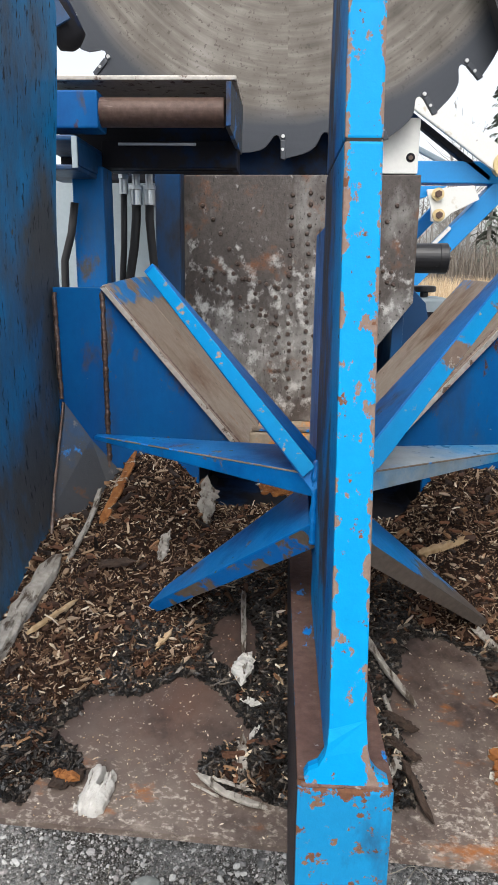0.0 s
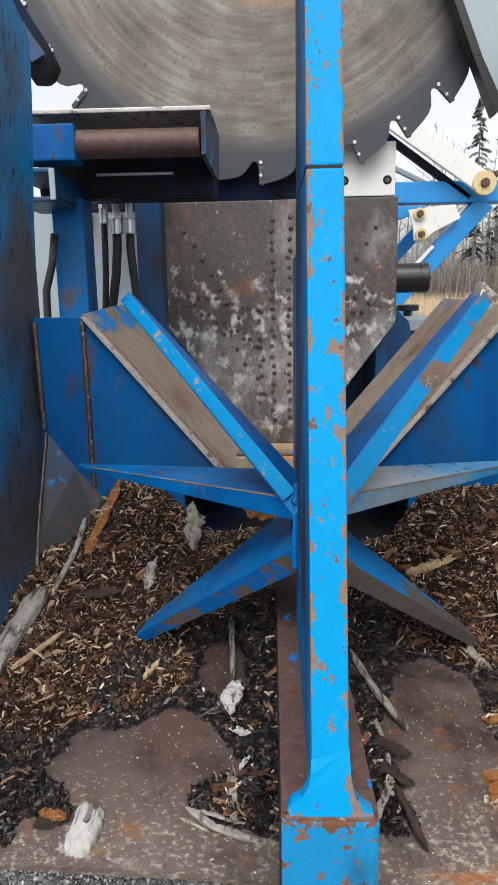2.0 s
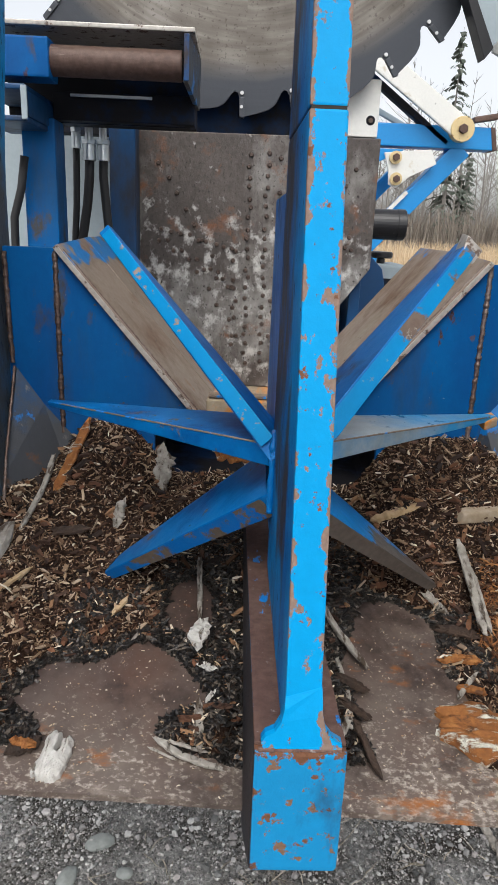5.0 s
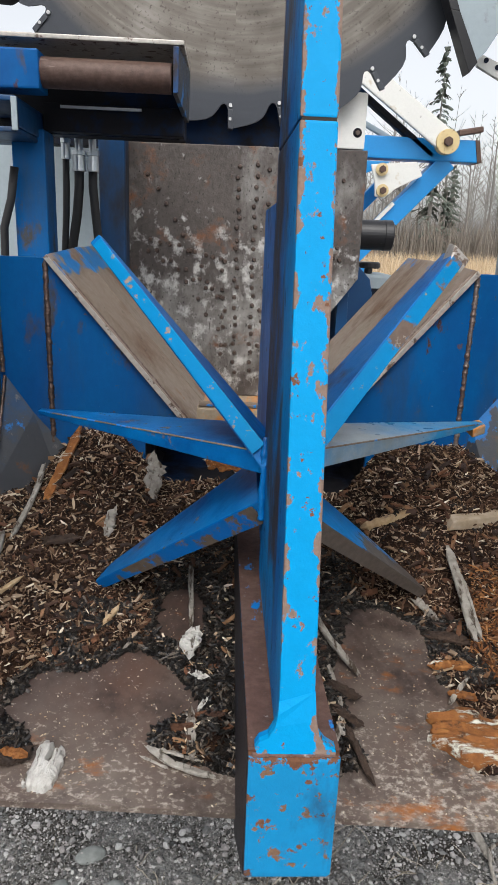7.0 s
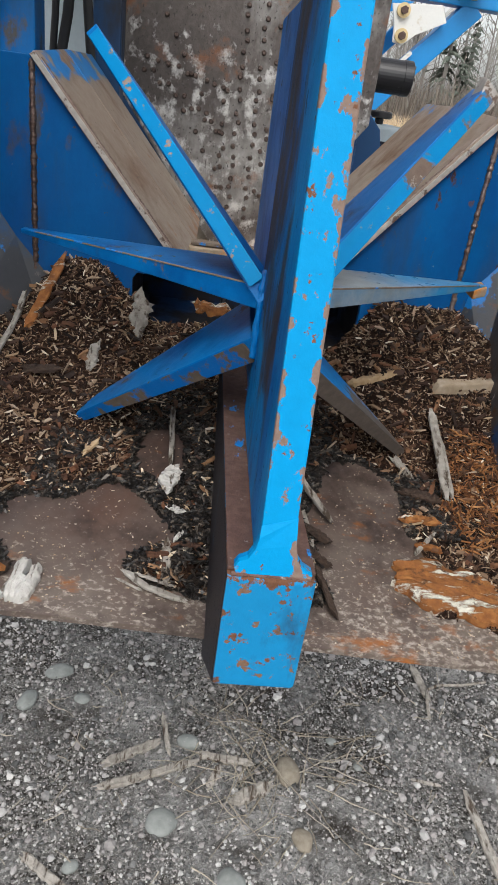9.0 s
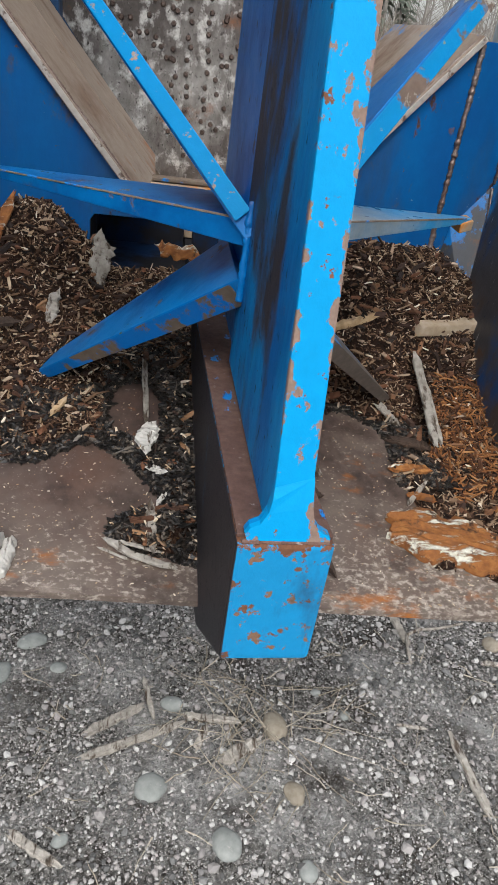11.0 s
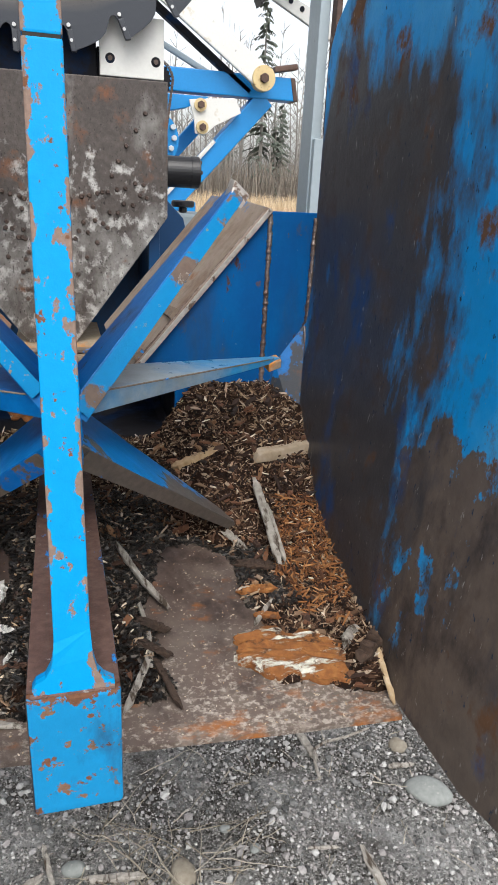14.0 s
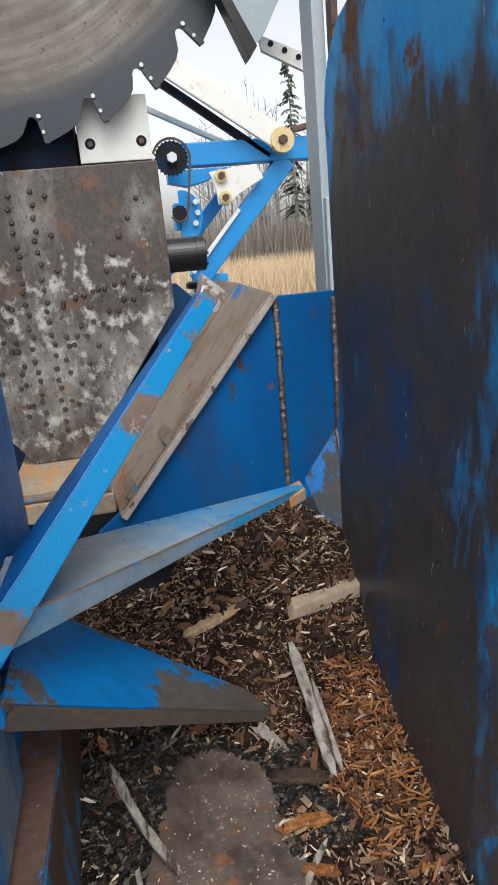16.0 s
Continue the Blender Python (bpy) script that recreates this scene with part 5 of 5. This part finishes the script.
loose("curled_bark", splinter((-0.275, 2.36, on_floor(-0.275, 2.36)[2] - 0.01), (-0.255, 2.39, on_floor(-0.275, 2.36)[2] + 0.085), 0.07, 0.010, 18, (0.6, 0.6), rough=0.25), m_greywood, "curled grey bark plate standing in the heap", "bark", S)
loose("curled_bark", splinter(on_floor(-0.36, 2.22, 0.0), on_floor(-0.35, 2.25, 0.02), 0.035, 0.014, 19, (0.6, 0.5), rough=0.3), m_greywood, "torn grey bark piece on the heap", "bark", S)


def slab(a, b, width, thick, seed, fork=False):
    """An uneven torn slab with ridges along its length, lying on the floor plate."""
    a, b = Vector(a), Vector(b)
    d = b - a
    side = Vector((-d.y, d.x, 0)).normalized()
    bm = bmesh.new()
    nu, nv = 34, 16
    grid = []
    for i in range(nu + 1):
        f = i / nu
        row = []
        for j in range(nv + 1):
            g = j / nv - 0.5
            torn = 1 + 0.40 * noise.noise(Vector((f * 5, g * 0.6 + seed, 1))) + 0.16 * noise.noise(Vector((f * 15, seed, 3)))
            end = 1 - 0.30 * (2 * f - 1) ** 8
            along = f + (0.10 * noise.noise(Vector((g * 6, seed, 5))) + 0.05 * noise.noise(Vector((g * 17, seed, 6)))) * abs(2 * f - 1)
            p = a + d * along + side * g * width * torn * end
            rim = 1 - abs(2 * g) ** 5
            z = thick * (0.45 + 0.55 * rim) * (1 - 0.5 * (2 * f - 1) ** 8) + width / 0.105 * (0.007 * noise.noise(Vector((f * 3, g * 14, seed))) + 0.0015 * noise.noise(Vector((f * 9, g * 30, seed))))
            if fork and f > 0.5 and abs(g + 0.12) < 0.13 * (f - 0.4) / 0.6 + 0.03:
                z *= 0.05                        # the split between the two prongs
            row.append(bm.verts.new((p.x, p.y, floor_z(p.x, p.y) + 0.003 + z)))
        grid.append(row)
    for r0, r1 in zip(grid, grid[1:]):
        for j in range(nv):
            bm.faces.new((r0[j], r1[j], r1[j + 1], r0[j + 1]))
    low = bmesh.ops.extrude_face_region(bm, geom=bm.faces[:])
    for v in low["geom"]:
        if isinstance(v, bmesh.types.BMVert):
            v.co.z = floor_z(v.co.x, v.co.y) + 0.001
    return bm


loose("wood_chunk", slab((-0.392, 1.628, 0), (-0.374, 1.706, 0), 0.046, 0.020, 2.0, True), m_whitewood, "white weathered wood chunk with torn end on the floor plate", "wood", S)
loose("rotten_slab", slab((0.322, 1.79, 0), (0.545, 1.735, 0), 0.105, 0.024, 4.0), m_rotwood, "orange rotten wood slab with white streaks on the floor plate", "wood", S)
loose("splinter", splinter(on_floor(0.468, 1.99, 0.02), on_floor(0.462, 2.20, 0.03), 0.026, 0.010, 21, (0.5, 0.5), rough=0.03), m_greywood, "long pale splinter pointing up the heap", "splinter", S)
loose("splinter", splinter(on_floor(0.486, 2.0, 0.016), on_floor(0.484, 2.15, 0.026), 0.014, 0.010, 22, rough=0.03), m_greywood, "pale splinter beside a longer one", "splinter", S)
loose("splinter", splinter(on_floor(0.105, 2.075, 0.012), on_floor(0.195, 1.90, 0.010), 0.018, 0.012, 23, (0.4, 0.4), bow=0.008), m_greywood, "grey-brown splinter beside the beam", "splinter", S)
loose("splinter", splinter(on_floor(0.135, 1.91, 0.012), on_floor(0.135, 1.73, 0.010), 0.012, 0.010, 24, (0.8, 0.9), bow=-0.008), m_greywood, "pale thin stick beside the beam", "stick", S)
loose("splinter", splinter(on_floor(0.135, 1.74, 0.006), on_floor(0.085, 1.675, 0.004), 0.018, 0.008, 25, (0.9, 0.2)), m_greywood, "pale sliver beside the beam", "splinter", S)
loose("black_splinter", splinter(on_floor(0.145, 1.76, 0.006), on_floor(0.185, 1.67, 0.004), 0.016, 0.012, 26), m_darkwood, "wet black splinter beside the beam", "splinter", S)
loose("black_splinter", splinter(on_floor(0.12, 1.82, 0.006), on_floor(0.185, 1.84, 0.006), 0.022, 0.016, 27), m_darkwood, "wet black splinter on the floor plate", "splinter", S)
loose("black_splinter", splinter(on_floor(0.12, 1.765, 0.006), on_floor(0.18, 1.78, 0.006), 0.022, 0.014, 28), m_darkwood, "wet black bark strip on the floor plate", "splinter", S)
bx, by, bz = 0.47, 2.262, floor_z(0.56, 2.26) + max(debris_h(0.56, 2.26), debris_h(0.50, 2.26), debris_h(0.62, 2.26)) - 0.006
loose("wood_block", hexa([(bx, by - 0.02, bz), (bx, by + 0.022, bz), (bx + 0.008, by + 0.02, bz + 0.028), (bx + 0.012, by - 0.02, bz + 0.026),
                          (bx + 0.175, by + 0.012, bz + 0.004), (bx + 0.175, by + 0.05, bz + 0.004), (bx + 0.176, by + 0.052, bz + 0.042), (bx + 0.174, by + 0.014, bz + 0.038)], 0.004), m_cream, "pale split wood block against the side wall", "wood", S)
loose("wood_block", splinter(on_floor(0.275, 2.28, 0.006), on_floor(0.372, 2.27, 0.004), 0.03, 0.02, 30, (0.6, 0.8), rough=0.1), m_palewood, "tan split wood block on the heap", "wood", S)
loose("bark_strip", splinter(on_floor(0.36, 1.94, 0.004), on_floor(0.44, 1.93, 0.006), 0.03, 0.014, 31, (0.7, 0.4)), m_rotwood, "reddish bark strip on the floor plate", "bark", S)
loose("bark_strip", splinter(on_floor(0.38, 2.02, 0.004), on_floor(0.45, 2.00, 0.006), 0.04, 0.016, 32, (0.7, 0.6)), m_darkwood, "dark bark lump on the floor plate", "bark", S)
loose("wood_chip", splinter(on_floor(0.372, 1.845, 0.004), on_floor(0.425, 1.90, 0.006), 0.013, 0.01, 33), m_greywood, "grey splinter on the floor plate", "splinter", S)
loose("corn_chip", splinter(on_floor(0.385, 1.87, 0.002), on_floor(0.43, 1.85, 0.004), 0.02, 0.014, 34, (0.8, 0.7)), m_rotwood, "orange wood chip on the floor plate", "wood chip", S)
loose("wood_chip", splinter(on_floor(0.365, 2.105, 0.004), on_floor(0.40, 2.07, 0.006), 0.03, 0.01, 35, (0.9, 0.4)), m_greywood, "frayed pale chip below the wing tip", "wood chip", S)
loose("stone_chip", splinter(on_floor(0.545, 1.76, 0.0), on_floor(0.575, 1.775, 0.0), 0.032, 0.024, 36, (0.8, 0.8)), m_greywood, "pale grey lump beside the slab", "lump", S)
loose("bark_lump", splinter(on_floor(0.555, 1.70, 0.0), on_floor(0.60, 1.735, 0.0), 0.04, 0.03, 37, (0.8, 0.8)), m_darkwood, "dark bark lump at the floor corner", "bark", S)
loose("splinter", splinter(on_floor(0.60, 1.635, 0.004), on_floor(0.592, 1.745, 0.01), 0.014, 0.01, 38), m_palewood, "pale splinter against the side wall", "splinter", S)
loose("bark_lump", splinter((0.50, 2.41, 1.185), (0.56, 2.43, 1.20), 0.045, 0.025, 39, (0.8, 0.8)), m_greywood, "pale torn chip on the heap", "wood chip", S)
loose("bark_lump", splinter((0.45, 2.36, 1.12), (0.475, 2.33, 1.11), 0.035, 0.02, 40, (0.8, 0.8)), m_greywood, "small pale chip on the heap", "wood chip", S)

# ---- gravel, stones and sticks on the ground ----
GREYS = [(0.03, 0.03, 0.03), (0.09, 0.09, 0.088), (0.18, 0.18, 0.176), (0.30, 0.278, 0.27), (0.40, 0.397, 0.385), (0.56, 0.55, 0.53)]
m_gravel = material("gravel_stone", GREYS, 0.85, island=0.85, bump=(200, 0.4, 0.001))
m_stone = material("river_stone", [(0.15, 0.165, 0.155), (0.22, 0.235, 0.225), (0.30, 0.31, 0.295)], 0.7, bump=(60, 0.4, 0.002), layers=[((0.4, 0.39, 0.36), 50, 0.66, 0.05, 0.8, 0.0, None, None)])
m_tanstone = material("tan_stone", [(0.15, 0.12, 0.085), (0.23, 0.20, 0.155), (0.31, 0.28, 0.23)], 0.8, bump=(60, 0.6, 0.003))


def gravel(count, seed):
    r = np.random.RandomState(seed)
    bm = bmesh.new()
    bmesh.ops.create_icosphere(bm, subdivisions=1, radius=1)
    V = np.array([v.co[:] for v in bm.verts])
    bm.verts.index_update()
    F = np.array([[v.index for v in f.verts] for f in bm.faces])
    bm.free()
    n = len(V)
    size = np.clip(np.exp(r.normal(-6.15, 0.62, count)), 0.001, 0.014)
    xs, ys = r.uniform(-1.15, 1.55, count), r.uniform(1.42, 2.75, count)
    # the stones lie thick in drifts and thin out where the dirt shows
    thick = np.array([noise.noise(Vector((x * 4, y * 4, 11))) + 0.5 * noise.noise(Vector((x * 11, y * 11, 3))) for x, y in zip(xs, ys)])
    keep = thick + r.uniform(-0.15, 0.9, count) > 0
    xs, ys, size = xs[keep], ys[keep], size[keep]
    count = len(xs)
    P = V[None] * (1 + r.uniform(-0.33, 0.28, (count, n, 1)))
    P = P * (size[:, None, None] * r.uniform(0.65, 1.3, (count, 1, 3)) * np.array([1, 1, 0.7]))
    a = r.uniform(0, 6.28, count)
    c, s = np.cos(a)[:, None], np.sin(a)[:, None]
    X = P[:, :, 0] * c - P[:, :, 1] * s + xs[:, None]
    Y = P[:, :, 0] * s + P[:, :, 1] * c + ys[:, None]
    Z = P[:, :, 2] + size[:, None] * 0.5 + 0.001
    verts = np.stack([X, Y, Z], 2).reshape(-1, 3)
    faces = (F[None] + (np.arange(count) * n)[:, None, None]).reshape(-1, 3)
    me = bpy.data.meshes.new("gravel")
    me.from_pydata(verts.tolist(), [], faces.tolist())
    me.materials.append(m_gravel)
    return tagged(new("gravel", me), "loose grey gravel of mixed sizes", "gravel", kind="stuff")


gravel(95000, 4)


def pebble(x, y, rx, ry, rz, yaw, mat, label):
    bm = bmesh.new()
    bmesh.ops.create_icosphere(bm, subdivisions=3, radius=1)
    for v in bm.verts:
        v.co *= 1 + 0.16 * noise.noise(v.co * 1.1 + Vector((x * 9, y * 9, 0)))
        v.co = Vector((v.co.x * rx, v.co.y * ry, v.co.z * rz))
    bmesh.ops.transform(bm, matrix=pose(x, y, rz * 0.3, 0, 0, yaw), verts=bm.verts[:])
    return tagged(part("stone", bm, mat, smooth=True), label, "stone", "stones on the ground")


for x, y, rx, ry, rz, yaw, mat, lab in (
        (0.09, 1.67, 0.036, 0.042, 0.02, 10, m_stone, "rounded grey-green river stone lying in gravel"),
        (-0.09, 1.82, 0.042, 0.038, 0.02, 40, m_stone, "flat rounded grey stone lying in gravel"),
        (-0.03, 2.07, 0.033, 0.024, 0.016, -10, m_stone, "dark slate-coloured stone beside sticks"),
        (0.255, 1.985, 0.035, 0.045, 0.025, 15, m_tanstone, "pale tan stone in dry stems"),
        (0.28, 1.79, 0.026, 0.034, 0.018, 20, m_tanstone, "small tan stone lying in gravel"),
        (0.28, 1.60, 0.022, 0.026, 0.014, 0, m_stone, "small grey stone in gravel"),
        (1.06, 2.085, 0.075, 0.05, 0.025, -35, m_stone, "large flat grey stone below the side wall"),
        (1.05, 2.28, 0.03, 0.035, 0.02, 5, m_tanstone, "pale stone below the side wall"),
        (-0.30, 1.70, 0.02, 0.016, 0.012, 30, m_stone, "small grey stone in gravel"),
        (-0.45, 2.30, 0.045, 0.028, 0.02, 20, m_stone, "oval grey stone in front of the trough"),
        (-0.52, 2.18, 0.026, 0.04, 0.02, -15, m_stone, "oval grey stone in front of the trough"),
        (-0.36, 2.2, 0.024, 0.02, 0.014, 0, m_stone, "small grey stone in front of the trough"),
        (0.40, 2.10, 0.016, 0.012, 0.01, 0, m_stone, "small grey stone in gravel"),
        (0.47, 2.02, 0.018, 0.014, 0.01, 50, m_stone, "small blue-grey stone in gravel"),
        (-0.27, 1.57, 0.03, 0.022, 0.014, 50, m_stone, "small grey stone in gravel")):
    pebble(x, y, rx, ry, rz, yaw, mat, lab)

G = "sticks on the ground"
for a, b, w, t, k, lab in (
        ((-0.27, 1.90), (0.0, 2.0), 0.030, 0.018, 51, "long weathered stick on the gravel"),
        ((0.0, 2.02), (0.15, 2.0), 0.026, 0.02, 52, "short pale stick on the gravel"),
        ((-0.11, 2.15), (-0.085, 2.02), 0.020, 0.014, 53, "short upright-lying stick on the gravel"),
        ((-0.26, 1.975), (-0.12, 2.055), 0.036, 0.016, 54, "broad grey wood strip on the gravel"),
        ((0.03, 1.92), (0.06, 1.985), 0.028, 0.014, 55, "short wood strip on the gravel"),
        ((0.77, 1.94), (0.785, 1.70), 0.034, 0.014, 56, "flat weathered lath on the gravel"),
        ((0.73, 2.42), (0.745, 2.28), 0.036, 0.014, 57, "flat pale lath by the trough"),
        ((-0.42, 1.72), (-0.30, 1.64), 0.03, 0.014, 58, "weathered stick in gravel"),
        ((0.93, 1.62), (1.02, 1.66), 0.02, 0.012, 59, "short stick in gravel"),
        ((0.62, 1.98), (0.70, 1.965), 0.012, 0.01, 60, "thin stick in gravel"),
        ((0.98, 2.20), (1.06, 2.19), 0.022, 0.012, 61, "short wood chip in gravel"),
        ((0.10, 1.88), (0.2, 1.93), 0.045, 0.03, 62, "rotten root stump in dry stems")):
    loose("stick", splinter((*a, 0.006), (*b, 0.006), w, t, k, (0.5, 0.4)), m_greywood, lab, "stick", G)
root = sweep([(0.735, 2.20, 0.01), (0.74, 2.26, 0.02), (0.755, 2.31, 0.022), (0.80, 2.335, 0.02), (0.88, 2.345, 0.015), (0.98, 2.37, 0.012)], [0.006, 0.006, 0.006, 0.005, 0.005, 0.004], 8)
loose("root", root, m_greywood, "curved pale root on the gravel", "root", G)

m_stem = material("dry_stem", [(0.16, 0.135, 0.10), (0.30, 0.265, 0.21), (0.46, 0.42, 0.35)], 0.9, island=0.7)


def stems():
    r = random.Random(8)
    out = bmesh.new()
    for k in range(190):
        if k < 70:
            x, y, a, L = 0.20 + r.gauss(0, 0.11), 2.0 + r.gauss(0, 0.11), r.uniform(0, 6.3), r.uniform(0.06, 0.28)
        else:
            x, y, a, L = r.uniform(-0.6, 1.2), r.uniform(1.55, 2.4), r.uniform(0, 6.3), r.uniform(0.03, 0.12)
        pts, z = [], 0.012
        for q in range(6):
            pts.append((x, y, max(0.006, z)))
            a += r.uniform(-0.25, 0.25)
            x, y, z = x + math.cos(a) * L / 5, y + math.sin(a) * L / 5, z + r.uniform(-0.006, 0.009)
        piece = sweep(pts, [0.0022 * r.uniform(0.5, 1.1) * (1 - 0.12 * q) for q in range(6)], 5)
        me = bpy.data.meshes.new("tmp")
        piece.to_mesh(me)
        piece.free()
        out.from_mesh(me)
        bpy.data.meshes.remove(me)
    return out


tagged(part("dry_stems", stems(), m_stem), "dry grey weed stems lying on the gravel", "dry stems", kind="stuff")

# ---- field and woods ----
m_grass = material("dry_grass", [(0.36, 0.25, 0.14), (0.56, 0.42, 0.26), (0.70, 0.58, 0.42)], 0.9, island=0.8)
m_bark = material("tree_bark", [(0.14, 0.125, 0.11), (0.25, 0.235, 0.215), (0.40, 0.385, 0.36)], 0.9, obvar=0.6)
# Needle greens are paled: distance haze is put into their colour.
m_needle = material("hazed_spruce_needles", [(0.07, 0.085, 0.07), (0.11, 0.13, 0.105), (0.15, 0.165, 0.14)], 0.9, island=0.7)
m_brush = material("bare_brush", [(0.10, 0.08, 0.065), (0.20, 0.17, 0.14), (0.34, 0.30, 0.25)], 0.95, island=0.8)


def blades(name, count, seed, place, height, width, mat, label):
    r = random.Random(seed)
    verts, faces = [], []
    for _ in range(count):
        x, y = place(r)
        h, w, a = r.uniform(*height), r.uniform(*width), r.uniform(0, 3.14)
        lx, ly = r.uniform(-0.25, 0.25) * h, r.uniform(-0.25, 0.25) * h
        dx, dy = math.cos(a) * w / 2, math.sin(a) * w / 2
        b = len(verts)
        verts += [(x - dx, y - dy, 0), (x + dx, y + dy, 0), (x + dx * 0.8 + lx * 0.4, y + dy * 0.8 + ly * 0.4, h * 0.6), (x - dx * 0.8 + lx * 0.4, y - dy * 0.8 + ly * 0.4, h * 0.6), (x + lx, y + ly, h)]
        faces += [(b, b + 1, b + 2, b + 3), (b + 3, b + 2, b + 4)]
    me = bpy.data.meshes.new(name)
    me.from_pydata(verts, [], faces)
    me.materials.append(mat)
    return tagged(new(name, me), label, name.replace("_", " "), kind="stuff")


def wedge_place(y0, y1, k0, k1):
    def f(r):
        y = y0 + (y1 - y0) * r.random() ** 1.3
        return y * r.uniform(k0, k1), y
    return f


blades("dry_grass", 16000, 31, wedge_place(14, 40, 0.05, 0.55), (0.8, 1.6), (0.012, 0.04), m_grass, "tall dry tan grass in the field")
blades("brush", 9000, 32, wedge_place(41, 50, 0.02, 0.6), (0.8, 3.8), (0.02, 0.07), m_brush, "bare grey brush along the wood's edge")


def bare_tree(x, y, h, seed):
    r = random.Random(seed)
    t = thing("bare_tree", (x, y, 0), "thin leafless grey tree at the field's edge", "tree", "trees at the field's edge")
    bend = r.uniform(-0.04, 0.04)
    trunk_pts = [(x + bend * h * f * f + r.uniform(-0.05, 0.05), y, h * f) for f in (0, 0.2, 0.4, 0.6, 0.8, 1.0)]
    part("trunk", sweep(trunk_pts, [0.075, 0.065, 0.052, 0.038, 0.022, 0.008], 6), m_bark, t)
    bm = bmesh.new()
    for k in range(16):
        f = r.uniform(0.3, 0.97)
        z = h * f
        a, L = r.uniform(0, 6.3), h * (1.05 - f) * r.uniform(0.2, 0.45)
        p0 = Vector((x + bend * h * f * f, y, z))
        p1 = p0 + Vector((math.cos(a) * L, math.sin(a) * L, L * r.uniform(0.5, 1.2)))
        tmp = sweep([p0, p0.lerp(p1, 0.5) + Vector((0, 0, -0.05 * L)), p1], [0.025, 0.018, 0.006], 4)
        me = bpy.data.meshes.new("tmp")
        tmp.to_mesh(me)
        tmp.free()
        bm.from_mesh(me)
        bpy.data.meshes.remove(me)
    part("crown", bm, m_bark, t)
    return t


rt = random.Random(12)
for k in range(110):
    y = rt.uniform(42, 62)
    bare_tree(y * rt.uniform(0.14, 0.50), y, rt.uniform(5, 11.5), 100 + k)


def spruce(x, y, h, seed):
    r = random.Random(seed)
    t = thing("spruce_tree", (x, y, 0), "dark green narrow spruce with ragged drooping boughs", "tree", "trees at the field's edge")
    part("trunk", sweep([(x, y, 0), (x, y, h * 0.5), (x, y, h)], [0.16, 0.09, 0.01], 8), m_bark, t)
    verts, faces = [], []
    levels = int(h * 3.2)
    for k in range(levels):
        f = 0.12 + 0.88 * k / levels
        z = h * f
        reach = (1 - f) * h * 0.17 + 0.12
        for q in range(3):
            a = r.uniform(0, 6.3)
            L = reach * r.uniform(0.45, 1.15)
            d = Vector((math.cos(a), math.sin(a), 0))
            side = Vector((-d.y, d.x, 0))
            for m in range(7):
                g = (m + 0.6) / 7
                c = Vector((x, y, z)) + d * L * g + Vector((0, 0, -0.28 * L * g * g + r.uniform(-0.04, 0.04)))
                w = 0.13 * (1.15 - g) * r.uniform(0.7, 1.2) + 0.03
                b = len(verts)
                drop = Vector((0, 0, -r.uniform(0.08, 0.22)))
                verts += [c - side * w, c + side * w * r.uniform(0.6, 1.2), c + d * 0.2 + drop + side * w * 0.5, c + d * 0.12 + drop * 1.2 - side * w * 0.5]
                faces.append((b, b + 1, b + 2, b + 3))
    me = bpy.data.meshes.new("crown")
    me.from_pydata(verts, [], faces)
    me.materials.append(m_needle)
    ob = new("crown", me)
    ob.parent = t
    ob.matrix_parent_inverse = Matrix.Translation((-x, -y, 0))
    return t


for x, y, h, k in ((12.6, 45.0, 13.2, 1), (14.6, 47.0, 7.0, 2), (11.5, 49, 6.0, 3), (13.4, 44.5, 5.5, 7)):
    spruce(x, y, h, k)
